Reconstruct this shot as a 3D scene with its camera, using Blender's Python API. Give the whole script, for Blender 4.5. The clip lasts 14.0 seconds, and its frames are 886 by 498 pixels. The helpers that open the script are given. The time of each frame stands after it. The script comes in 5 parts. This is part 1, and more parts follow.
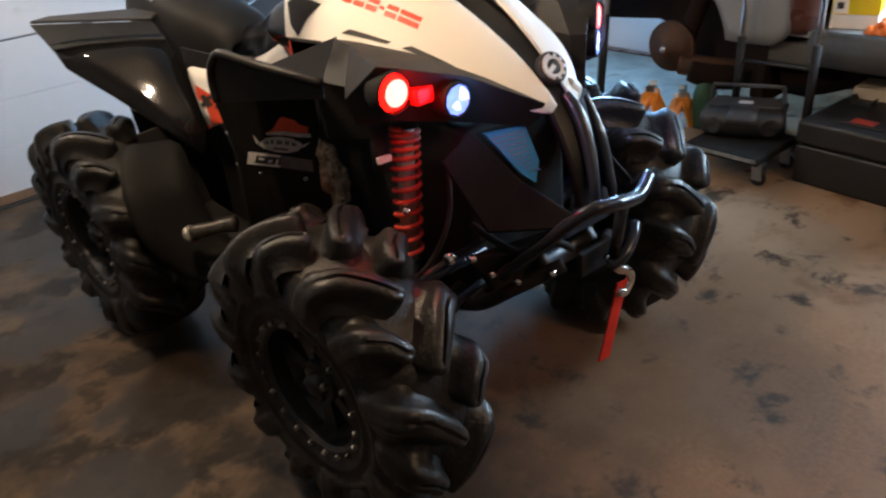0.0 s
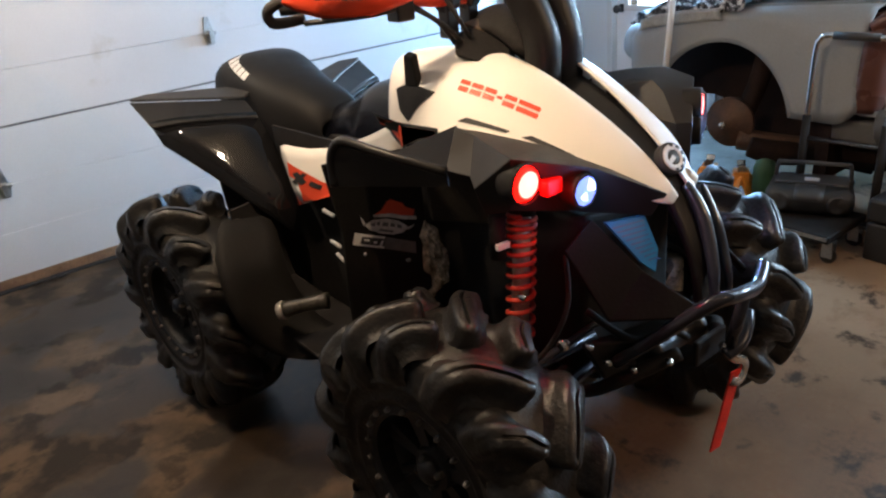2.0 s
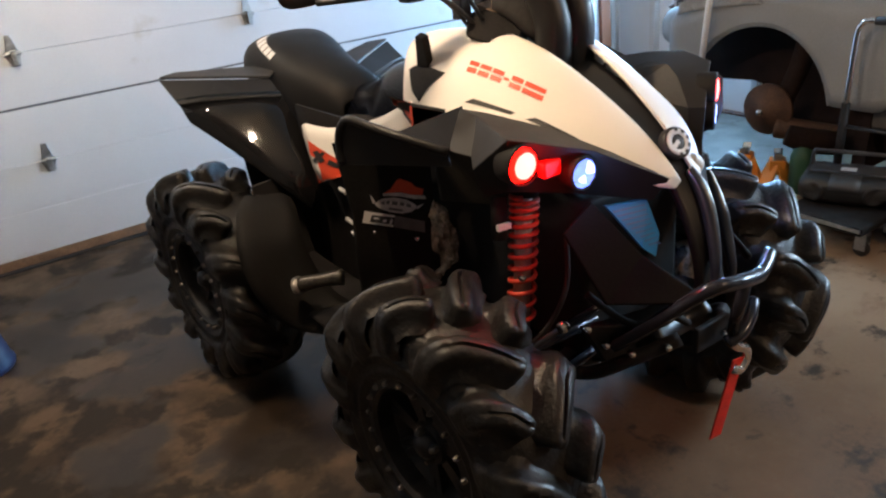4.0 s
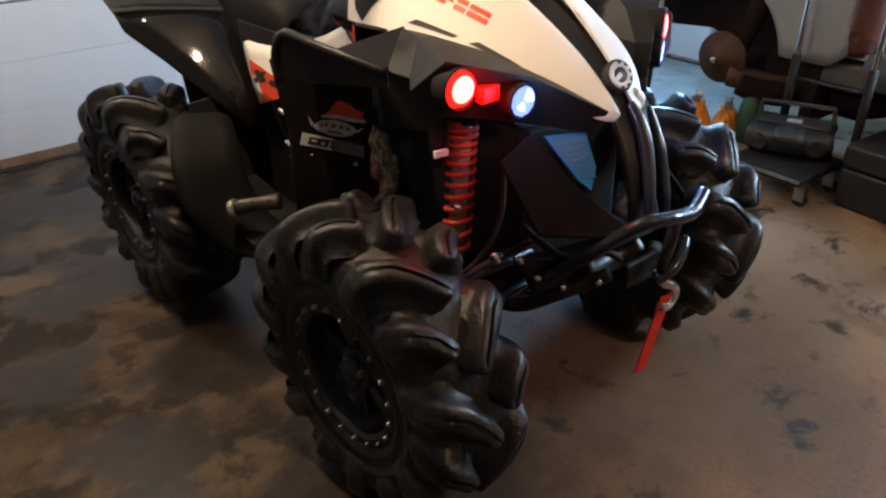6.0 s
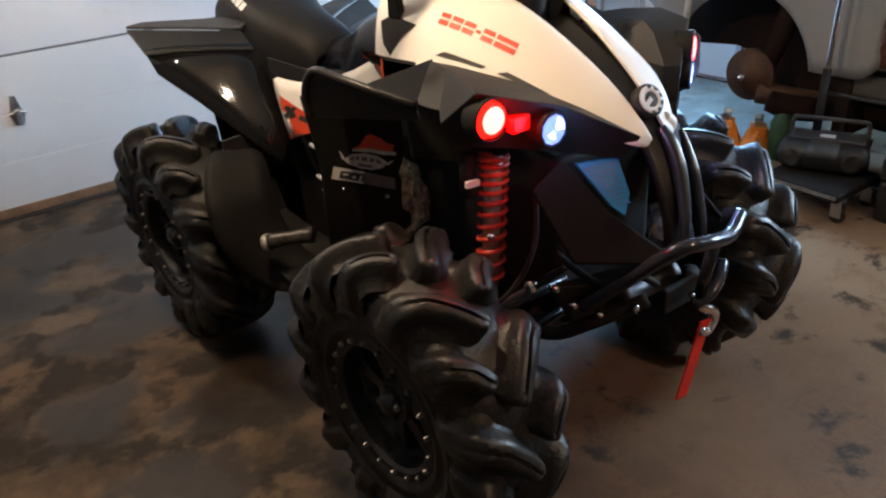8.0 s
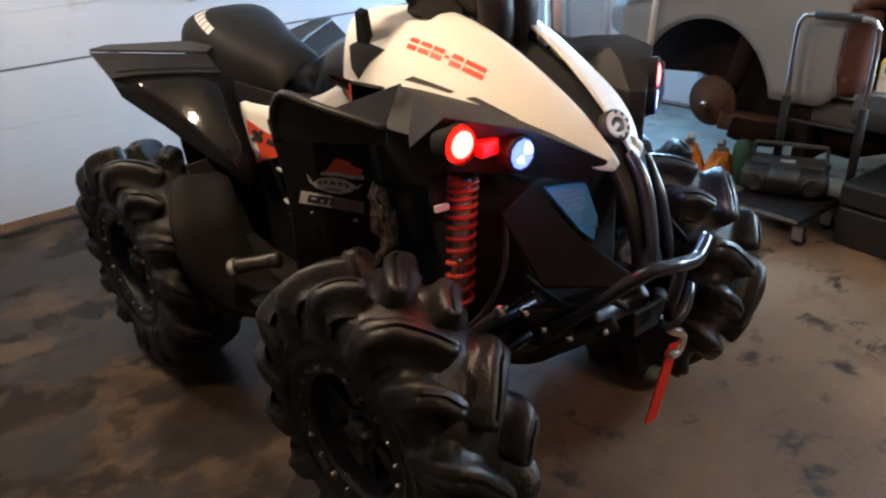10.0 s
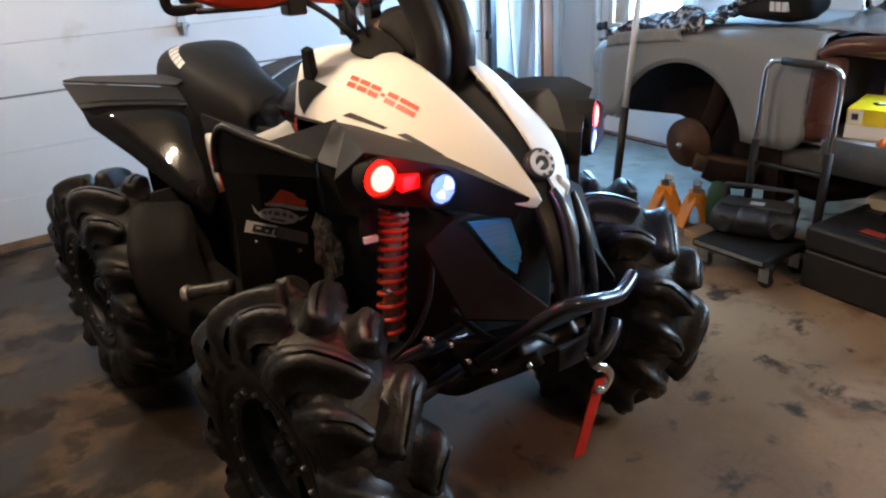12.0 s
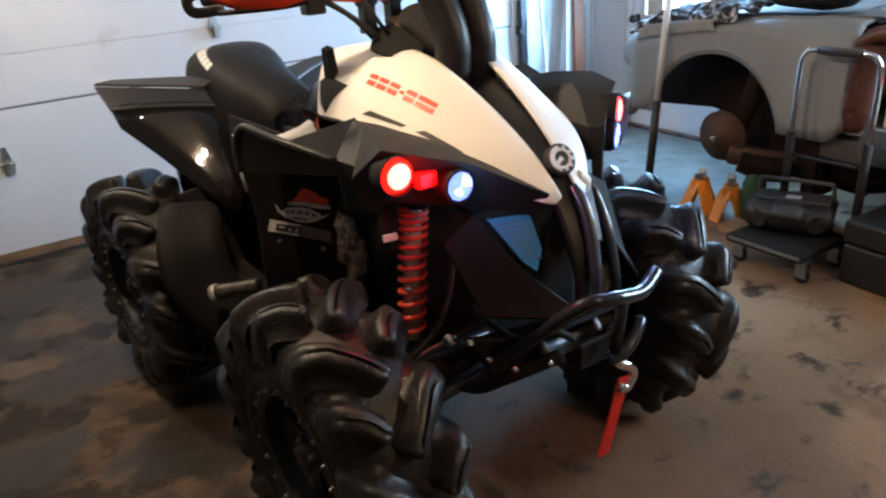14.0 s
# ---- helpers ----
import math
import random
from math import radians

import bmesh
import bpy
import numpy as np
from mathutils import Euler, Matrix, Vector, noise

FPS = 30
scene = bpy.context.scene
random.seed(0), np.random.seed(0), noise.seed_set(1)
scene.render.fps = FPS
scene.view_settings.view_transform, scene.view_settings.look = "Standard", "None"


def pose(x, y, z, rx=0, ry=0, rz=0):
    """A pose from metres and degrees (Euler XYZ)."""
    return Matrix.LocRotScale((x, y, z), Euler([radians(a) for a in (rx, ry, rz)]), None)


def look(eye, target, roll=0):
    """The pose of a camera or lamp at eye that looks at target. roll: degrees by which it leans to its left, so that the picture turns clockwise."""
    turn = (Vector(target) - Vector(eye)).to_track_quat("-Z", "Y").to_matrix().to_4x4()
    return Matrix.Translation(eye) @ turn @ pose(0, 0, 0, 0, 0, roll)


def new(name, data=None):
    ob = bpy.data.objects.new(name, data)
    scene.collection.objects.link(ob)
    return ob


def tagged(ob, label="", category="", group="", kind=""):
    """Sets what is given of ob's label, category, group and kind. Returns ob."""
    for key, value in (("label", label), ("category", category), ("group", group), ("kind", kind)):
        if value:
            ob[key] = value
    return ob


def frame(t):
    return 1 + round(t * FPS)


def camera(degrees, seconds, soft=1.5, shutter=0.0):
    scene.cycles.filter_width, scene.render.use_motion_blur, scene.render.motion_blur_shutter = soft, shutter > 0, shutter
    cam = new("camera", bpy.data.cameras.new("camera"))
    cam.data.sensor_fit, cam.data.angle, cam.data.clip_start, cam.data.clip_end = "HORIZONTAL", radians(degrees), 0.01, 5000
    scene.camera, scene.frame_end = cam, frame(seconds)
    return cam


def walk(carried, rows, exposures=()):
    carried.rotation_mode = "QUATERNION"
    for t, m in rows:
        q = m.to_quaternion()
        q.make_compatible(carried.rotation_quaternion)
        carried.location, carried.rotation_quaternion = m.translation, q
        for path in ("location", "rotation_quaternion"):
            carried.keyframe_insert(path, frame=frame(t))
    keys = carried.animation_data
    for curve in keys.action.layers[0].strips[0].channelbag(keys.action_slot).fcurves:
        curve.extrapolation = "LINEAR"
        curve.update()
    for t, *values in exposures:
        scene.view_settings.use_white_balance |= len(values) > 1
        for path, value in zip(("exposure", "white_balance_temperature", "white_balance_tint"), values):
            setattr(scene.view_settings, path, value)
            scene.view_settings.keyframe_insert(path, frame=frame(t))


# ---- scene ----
cam = camera(61.9, 14.0, soft=2.2, shutter=0.4)
PATH = [
    (0, (-1.139, -2.042, 1.421), (-0.091, -0.64, 0.453), -6.4),
    (0.5, (-1.198, -1.944, 1.451), (-0.004, -0.66, 0.488), -5.0),
    (1, (-1.248, -1.896, 1.463), (-0.011, -0.623, 0.542), -2.6),
    (1.5, (-1.278, -1.88, 1.482), (-0.162, -0.514, 0.54), -6.5),
    (2, (-1.294, -1.881, 1.499), (-0.22, -0.409, 0.674), -5.9),
    (2.5, (-1.295, -1.886, 1.5), (-0.209, -0.412, 0.695), -5.8),
    (2.7, (-1.296, -1.889, 1.498), (-0.203, -0.421, 0.69), -5.6),
    (4.8, (-1.196, -1.992, 1.471), (-0.328, -0.461, 0.521), -5.6),
    (5, (-1.2, -1.99, 1.454), (-0.314, -0.511, 0.442), -5.1),
    (5.5, (-1.187, -1.988, 1.443), (-0.22, -0.581, 0.403), -3.0),
    (6, (-1.187, -1.987, 1.446), (-0.184, -0.573, 0.447), -2.0),
    (6.5, (-1.184, -1.988, 1.448), (-0.17, -0.566, 0.473), -2.5),
    (7, (-1.185, -1.986, 1.451), (-0.189, -0.55, 0.479), -3.5),
    (7.5, (-1.19, -1.976, 1.454), (-0.229, -0.509, 0.494), -4.3),
    (7.7, (-1.19, -1.972, 1.455), (-0.233, -0.496, 0.503), -4.6),
    (9.8, (-1.189, -1.972, 1.463), (-0.174, -0.494, 0.576), -5.0),
    (10, (-1.186, -1.964, 1.453), (-0.136, -0.51, 0.568), -3.7),
    (10.5, (-1.219, -1.945, 1.467), (-0.078, -0.517, 0.654), -4.5),
    (11, (-1.237, -1.957, 1.454), (0.017, -0.657, 0.596), -1.2),
    (11.5, (-1.15, -2.026, 1.462), (0.023, -0.625, 0.649), -1.1),
    (12, (-1.058, -2.112, 1.454), (-0.01, -0.606, 0.658), -2.7),
    (12.5, (-1.061, -2.112, 1.458), (0.013, -0.621, 0.668), -2.8),
    (13, (-1.071, -2.099, 1.452), (-0.007, -0.607, 0.651), -3.3),
    (13.5, (-1.038, -2.111, 1.449), (0.011, -0.613, 0.641), -4.4),
    (14, (-1.021, -2.128, 1.45), (-0.058, -0.567, 0.652), -4.4),
]
walk(cam, [(t, look(eye, target, roll)) for t, eye, target, roll in PATH])

# ---------------------------------------------------------------- world and lights
world = bpy.data.worlds.new("world")
scene.world = world
world.use_nodes = True
sky = world.node_tree.nodes.new("ShaderNodeTexSky")
sky.sky_type, sky.sun_disc = "NISHITA", False
sky.sun_elevation, sky.sun_rotation = radians(35), radians(120)
world.node_tree.links.new(sky.outputs[0], world.node_tree.nodes["Background"].inputs[0])
world.node_tree.nodes["Background"].inputs[1].default_value = 0.12
scene.view_settings.exposure = 0.43


def area_light(name, at, target, sx, sy, watts, colour):
    data = bpy.data.lights.new(name, "AREA")
    data.shape, data.size, data.size_y, data.energy, data.color = "RECTANGLE", sx, sy, watts, colour
    ob = new(name, data)
    ob.matrix_world = look(at, target)
    return tagged(ob, kind="structure")


def bulb_light(at, watts, colour, radius=0.05):
    data = bpy.data.lights.new("bulb_light", "POINT")
    data.energy, data.color, data.shadow_soft_size = watts, colour, radius
    ob = new("bulb_light", data)
    ob.location = at
    return tagged(ob, kind="structure")


WARM, COOL = (1.0, 0.735, 0.48), (0.55, 0.78, 1.0)
# a cluster of three ceiling bulbs over the quad
for x, y in ((-0.80, -0.47), (-0.74, -0.44), (-0.68, -0.41)):
    bulb_light((x, y, 2.15), 19, WARM, 0.013)
bulb_light((0.7, -3.0, 2.15), 38, (1.0, 0.66, 0.39))
# daylight in the openings: the door's pane and the side window
area_light("door_daylight", (3.0, 1.30, 1.25), (0.5, 0.35, 0.8), 0.58, 0.85, 110, (0.28, 0.60, 1.0))
area_light("window_daylight", (3.0, -1.75, 1.55), (2.0, -0.6, 0.7), 1.1, 0.8, 80, COOL)
bulb_light((-1.0, 0.9, 2.15), 34, (1.0, 0.82, 0.63))


# ---------------------------------------------------------------- materials
def mat(name, colour, rough=0.5, metal=0.0, var=0.15, scale=8.0, fine=0.0, fine_scale=120.0, bump=0.0, dirt=None, dirt_amount=0.0,
        dirt_scale=3.0, random_var=0.0, coat=0.0, spec=0.5, patchy=0.18):
    """A surface with a colour that varies at two scales, roughness to match, fine relief and, if asked, dirt in patches."""
    m = bpy.data.materials.new(name)
    m.use_nodes = True
    nt = m.node_tree
    n, l = nt.nodes, nt.links
    b = n["Principled BSDF"]
    tc = n.new("ShaderNodeTexCoord")
    big = n.new("ShaderNodeTexNoise")
    big.inputs["Scale"].default_value, big.inputs["Detail"].default_value = scale, 6
    l.new(tc.outputs["Object"], big.inputs["Vector"])
    small = n.new("ShaderNodeTexNoise")
    small.inputs["Scale"].default_value, small.inputs["Detail"].default_value = fine_scale, 3
    l.new(tc.outputs["Object"], small.inputs["Vector"])
    ramp = n.new("ShaderNodeMapRange")
    ramp.inputs[1].default_value, ramp.inputs[2].default_value = 0.3, 0.7
    ramp.inputs[3].default_value, ramp.inputs[4].default_value = 1 - var, 1 + var
    l.new(big.outputs["Fac"], ramp.inputs[0])
    ramp2 = n.new("ShaderNodeMapRange")
    ramp2.inputs[1].default_value, ramp2.inputs[2].default_value = 0.3, 0.7
    ramp2.inputs[3].default_value, ramp2.inputs[4].default_value = 1 - fine, 1 + fine
    l.new(small.outputs["Fac"], ramp2.inputs[0])
    mul = n.new("ShaderNodeMath")
    mul.operation = "MULTIPLY"
    l.new(ramp.outputs[0], mul.inputs[0])
    l.new(ramp2.outputs[0], mul.inputs[1])
    last = mul.outputs[0]
    if random_var:
        info = n.new("ShaderNodeObjectInfo")
        r3 = n.new("ShaderNodeMapRange")
        r3.inputs[3].default_value, r3.inputs[4].default_value = 1 - random_var, 1 + random_var
        l.new(info.outputs["Random"], r3.inputs[0])
        mul2 = n.new("ShaderNodeMath")
        mul2.operation = "MULTIPLY"
        l.new(last, mul2.inputs[0])
        l.new(r3.outputs[0], mul2.inputs[1])
        last = mul2.outputs[0]
    scaled = n.new("ShaderNodeVectorMath")
    scaled.operation = "SCALE"
    scaled.inputs[0].default_value = colour
    l.new(last, scaled.inputs["Scale"])
    out = scaled.outputs[0]
    if dirt:
        dn = n.new("ShaderNodeTexNoise")
        dn.inputs["Scale"].default_value, dn.inputs["Detail"].default_value, dn.inputs["Roughness"].default_value = dirt_scale, 8, 0.65
        l.new(tc.outputs["Object"], dn.inputs["Vector"])
        dr = n.new("ShaderNodeMapRange")
        dr.inputs[1].default_value, dr.inputs[2].default_value = 0.62 - 0.3 * dirt_amount, 0.75 - 0.2 * dirt_amount
        l.new(dn.outputs["Fac"], dr.inputs[0])
        mix = n.new("ShaderNodeMix")
        mix.data_type = "RGBA"
        mix.inputs[7].default_value = (*dirt, 1)
        l.new(dr.outputs[0], mix.inputs[0])
        l.new(out, mix.inputs[6])
        out = mix.outputs[2]
    l.new(out, b.inputs["Base Color"])
    rr = n.new("ShaderNodeMapRange")
    rr.inputs[1].default_value, rr.inputs[2].default_value = 0.3, 0.7
    rr.inputs[3].default_value, rr.inputs[4].default_value = max(0.02, rough * (1 - patchy)), min(1, rough * (1 + patchy))
    l.new(big.outputs["Fac"], rr.inputs[0])
    l.new(rr.outputs[0], b.inputs["Roughness"])
    b.inputs["Metallic"].default_value = metal
    b.inputs["Coat Weight"].default_value = coat
    b.inputs["Coat Roughness"].default_value = 0.08
    b.inputs["Specular IOR Level"].default_value = spec
    if bump:
        bp = n.new("ShaderNodeBump")
        bp.inputs["Strength"].default_value, bp.inputs["Distance"].default_value = 0.6, bump
        l.new(small.outputs["Fac"], bp.inputs["Height"])
        l.new(bp.outputs[0], b.inputs["Normal"])
    return m


def glow(name, colour, strength):
    m = bpy.data.materials.new(name)
    m.use_nodes = True
    b = m.node_tree.nodes["Principled BSDF"]
    b.inputs["Base Color"].default_value = (*colour, 1)
    b.inputs["Emission Color"].default_value = (*colour, 1)
    b.inputs["Emission Strength"].default_value = strength
    return m


def glass(name, colour=(1, 1, 1), rough=0.02):
    m = bpy.data.materials.new(name)
    m.use_nodes = True
    b = m.node_tree.nodes["Principled BSDF"]
    b.inputs["Base Color"].default_value = (*colour, 1)
    b.inputs["Roughness"].default_value = rough
    b.inputs["Transmission Weight"].default_value = 1.0
    b.inputs["IOR"].default_value = 1.45
    return m


def floor_material():
    """Worn garage concrete: a grey-tan slab, broad wet stains, and small oily spots."""
    m = bpy.data.materials.new("stained_concrete")
    m.use_nodes = True
    nt = m.node_tree
    n, l = nt.nodes, nt.links
    b = n["Principled BSDF"]
    tc = n.new("ShaderNodeTexCoord")

    def tex(scale, detail, rough, off, distort=0.0):
        mp = n.new("ShaderNodeMapping")
        mp.inputs["Location"].default_value = off
        l.new(tc.outputs["Object"], mp.inputs[0])
        t = n.new("ShaderNodeTexNoise")
        t.inputs["Scale"].default_value, t.inputs["Detail"].default_value = scale, detail
        t.inputs["Roughness"].default_value, t.inputs["Distortion"].default_value = rough, distort
        l.new(mp.outputs[0], t.inputs["Vector"])
        return t.outputs["Fac"]

    def span(v, a, z, lo=0.0, hi=1.0):
        r = n.new("ShaderNodeMapRange")
        r.interpolation_type = "SMOOTHSTEP"
        for k, x in zip((1, 2, 3, 4), (a, z, lo, hi)):
            r.inputs[k].default_value = x
        l.new(v, r.inputs[0])
        return r.outputs[0]

    def mix(f, a, c):
        x = n.new("ShaderNodeMix")
        x.data_type = "RGBA"
        l.new(f, x.inputs[0])
        for k, v in ((6, a), (7, c)):
            if isinstance(v, tuple):
                x.inputs[k].default_value = (*v, 1)
            else:
                l.new(v, x.inputs[k])
        return x.outputs[2]

    def times(a, c):
        x = n.new("ShaderNodeMath")
        x.operation = "MULTIPLY"
        l.new(a, x.inputs[0])
        l.new(c, x.inputs[1])
        return x.outputs[0]

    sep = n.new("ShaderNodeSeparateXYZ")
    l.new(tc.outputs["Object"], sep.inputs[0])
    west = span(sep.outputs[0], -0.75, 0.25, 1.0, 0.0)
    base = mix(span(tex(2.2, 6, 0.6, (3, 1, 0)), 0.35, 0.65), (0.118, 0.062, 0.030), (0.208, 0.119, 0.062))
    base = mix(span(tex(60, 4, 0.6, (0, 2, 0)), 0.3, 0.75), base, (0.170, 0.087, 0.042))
    # Towards the west the base colour turns darker, with its own variation.
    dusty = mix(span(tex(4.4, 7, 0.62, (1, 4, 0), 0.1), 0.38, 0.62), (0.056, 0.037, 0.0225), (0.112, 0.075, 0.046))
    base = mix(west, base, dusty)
    # Pool of light beside the car, put into the concrete's colour.
    light_pool = times(span(sep.outputs[0], 0.60, 1.30), span(sep.outputs[1], -1.7, -0.9))
    light_pool = times(light_pool, span(sep.outputs[1], -0.15, 0.35, 1.0, 0.0))
    light_pool = times(light_pool, span(tex(3.1, 6, 0.6, (2.2, 6.0, 0), 0.3), 0.30, 0.52))
    base = mix(light_pool, base, (0.33, 0.225, 0.142))
    # North-east corner shaded in the colour, against the strong door daylight.
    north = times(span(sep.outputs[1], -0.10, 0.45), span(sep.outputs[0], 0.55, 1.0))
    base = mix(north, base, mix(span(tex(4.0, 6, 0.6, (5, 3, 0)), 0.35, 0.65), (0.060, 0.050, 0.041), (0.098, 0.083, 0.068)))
    wet = times(span(tex(2.1, 7, 0.55, (7.3, 2.1, 0), 0.12), 0.455, 0.535), west)
    damp = times(span(tex(3.9, 7, 0.55, (1.3, 5.1, 0), 0.12), 0.48, 0.575), west)
    spots = span(tex(5.6, 7, 0.64, (4.1, 0.4, 0), 0.2), 0.54, 0.665)
    col = mix(wet, base, (0.030, 0.0202, 0.0128))
    col = mix(damp, col, (0.0205, 0.0140, 0.0092))
    col = mix(spots, col, (0.044, 0.028, 0.017))
    b.inputs["Specular IOR Level"].default_value = 0.30
    l.new(col, b.inputs["Base Color"])
    rough = n.new("ShaderNodeMath")
    rough.operation = "MULTIPLY_ADD"
    rough.inputs[1].default_value, rough.inputs[2].default_value = -0.36, 0.70
    l.new(wet, rough.inputs[0])
    l.new(rough.outputs[0], b.inputs["Roughness"])
    bp = n.new("ShaderNodeBump")
    bp.inputs["Strength"].default_value, bp.inputs["Distance"].default_value = 0.16, 0.003
    l.new(tex(90, 5, 0.65, (0, 0, 0)), bp.inputs["Height"])
    l.new(bp.outputs[0], b.inputs["Normal"])
    return m


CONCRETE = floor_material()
WALL = mat("painted_wall", (0.60, 0.63, 0.66), 0.7, var=0.05, scale=2, fine=0.03, bump=0.001)
# Unseen walls and ceiling; their dark tones are chosen to limit bounced light.
DULLWALL = mat("unseen_dull_wall", (0.17, 0.142, 0.115), 0.8, var=0.25, scale=3)
CEIL = mat("ceiling_board", (0.22, 0.205, 0.185), 0.8, var=0.05, scale=2)
DOORWHITE = mat("white_steel_door", (0.585, 0.60, 0.635), 0.42, var=0.05, scale=1.5, fine=0.03, fine_scale=200, bump=0.0006, dirt=(0.42, 0.40, 0.37), dirt_amount=0.1, dirt_scale=2.0)
SEAM = mat("joint_shadow_gasket", (0.16, 0.16, 0.17), 0.7)
OLDWOOD = mat("weathered_wood", (0.20, 0.115, 0.065), 0.75, var=0.35, scale=5, fine=0.2, bump=0.003)
PINE = mat("orange_pine", (0.17, 0.052, 0.020), 0.55, var=0.2, scale=6, fine=0.12, bump=0.001)
LEAFWHITE = mat("white_door_paint", (0.74, 0.76, 0.79), 0.5, var=0.04, scale=2)
TANBOARD = mat("bare_board", (0.34, 0.22, 0.125), 0.6, var=0.2, scale=8, fine=0.15)
PLANK_WHITE = mat("white_lath", (0.56, 0.57, 0.58), 0.5, var=0.06)
GALV = mat("galvanised_steel", (0.42, 0.44, 0.46), 0.38, 1.0, var=0.2, scale=30, fine=0.1)
STEEL = mat("bare_steel", (0.6, 0.6, 0.6), 0.25, 1.0, var=0.1, scale=20)
DULLBOLT = mat("muddy_bolt_steel", (0.22, 0.20, 0.18), 0.4, 0.8, var=0.6, scale=60, random_var=0.7)
CHROME = mat("chrome", (0.78, 0.79, 0.8), 0.1, 1.0, var=0.04)
DARKMETAL = mat("dark_metal", (0.06, 0.06, 0.065), 0.4, 0.8, var=0.2)
RUBBER = mat("tyre_rubber", (0.0130, 0.0123, 0.0118), 0.41, var=0.45, scale=13, fine=0.4, fine_scale=95, bump=0.004, dirt=(0.036, 0.030, 0.024), dirt_amount=0.36, dirt_scale=9, spec=0.38, patchy=0.32)
PLASTIC = mat("black_body_plastic", (0.0075, 0.0072, 0.0078), 0.04, var=0.15, scale=5, fine=0.06, spec=0.36)
FENDERBLACK = mat("black_mudguard_plastic", (0.0130, 0.0122, 0.0122), 0.38, var=0.15, scale=5, fine=0.08, bump=0.0003, spec=0.34)
MATTE = mat("matt_black_plastic", (0.026, 0.0242, 0.0236), 0.62, var=0.2, scale=6, fine=0.1, bump=0.0006)
# Lighter copy of the pod plastic, with the far side's daylight in its colour.
PODLIT = mat("charcoal_daylit_plastic", (0.024, 0.022, 0.021), 0.45, var=0.14, scale=5, fine=0.08, fine_scale=400, bump=0.0003, spec=0.3)
GREYPLASTIC = mat("charcoal_metallic_plastic", (0.0145, 0.0132, 0.0130), 0.48, 0.0, var=0.14, scale=5, fine=0.08, fine_scale=400, bump=0.0003, spec=0.24)
SNORKEL = mat("satin_black_pipe", (0.0105, 0.0102, 0.0102), 0.42, var=0.2, scale=7, fine=0.1, spec=0.4)
WHITEPLASTIC = mat("glossy_white_plastic", (0.84, 0.80, 0.74), 0.52, var=0.03, scale=4)
RED = mat("orange_red_decal", (0.72, 0.075, 0.03), 0.35, var=0.06)
DULLRED = mat("dull_red_label", (0.34, 0.035, 0.022), 0.5, var=0.1)
ORANGE_METAL = mat("orange_red_powder_coat", (0.78, 0.07, 0.025), 0.32, var=0.08)
SPRING = mat("orange_red_spring", (0.46, 0.05, 0.026), 0.35, var=0.1)
STRAP = mat("red_webbing", (0.75, 0.035, 0.02), 0.7, var=0.12, scale=40, fine=0.15, fine_scale=500, bump=0.001)
SEATVINYL = mat("black_seat_vinyl", (0.0105, 0.0102, 0.0108), 0.55, var=0.12, scale=6, fine=0.12, fine_scale=350, bump=0.0006, spec=0.24)
# Blue in the next two bases stands in for reflected daylight.
NOSEBLACK = mat("satin_black_daylight_tint", (0.012, 0.016, 0.028), 0.30, var=0.12, scale=6, spec=0.75, coat=0.4)
GUNMETAL = mat("satin_frame_tube", (0.030, 0.034, 0.045), 0.20, 0.45, var=0.1)
SHROUD = mat("sooty_shroud_plastic", (0.0050, 0.0046, 0.0042), 0.6, var=0.3, scale=9, fine=0.2, bump=0.001, spec=0.16)
HEELGUARD = mat("dusty_black_plastic", (0.0165, 0.0142, 0.012), 0.55, var=0.3, scale=9, fine=0.2, bump=0.001, spec=0.3)
BOOTBLACK = mat("sooty_boot_guard", (0.0072, 0.0064, 0.0056), 0.65, var=0.35, scale=7, fine=0.25, bump=0.001, spec=0.22)
TANKPLASTIC = mat("blue_black_plastic", (0.0045, 0.005, 0.0085), 0.22, var=0.2, scale=8, fine=0.1, bump=0.0006, spec=0.4)
DEEPBLACK = mat("sooty_black_metal", (0.0125, 0.0112, 0.0112), 0.7, var=0.3, scale=14, fine=0.2, spec=0.25)
BUFF = mat("buff_reflection", (0.17, 0.118, 0.075), 0.45, var=0.25, scale=20)
LIGHTGREY = mat("light_grey_ink", (0.70, 0.71, 0.73), 0.5, var=0.05)
DECALDARK = mat("dark_ink", (0.03, 0.03, 0.03), 0.4, var=0.05)
STICKGREY = mat("grey_sticker", (0.52, 0.50, 0.49), 0.5, var=0.25, scale=60)
STICKDARK = mat("dark_grey_sticker", (0.13, 0.125, 0.125), 0.5, var=0.2, scale=40)
# The label's blue is cool light put into its base colour.
LABELBLUE = mat("cool_lit_label", (0.028, 0.23, 0.46), 0.5, var=0.1, spec=0.12)
LABELINK = mat("label_ink", (0.03, 0.13, 0.29), 0.4)
ALLOY = mat("scuffed_alloy", (0.36, 0.34, 0.31), 0.40, 0.45, var=0.25, scale=18, fine=0.2)
DAMPER = mat("dusty_damper_alloy", (0.42, 0.37, 0.31), 0.38, 0.35, var=0.3, scale=25, fine=0.2)
FOIL = mat("crumpled_heat_foil", (0.52, 0.45, 0.34), 0.26, 0.2, var=0.45, scale=30, fine=0.55, fine_scale=55, bump=0.014, dirt=(0.14, 0.11, 0.08), dirt_amount=0.15, dirt_scale=22)
MUDMETAL = mat("muddy_cast_metal", (0.62, 0.53, 0.40), 0.34, 0.1, var=0.65, scale=26, fine=0.3, bump=0.004, patchy=0.4)
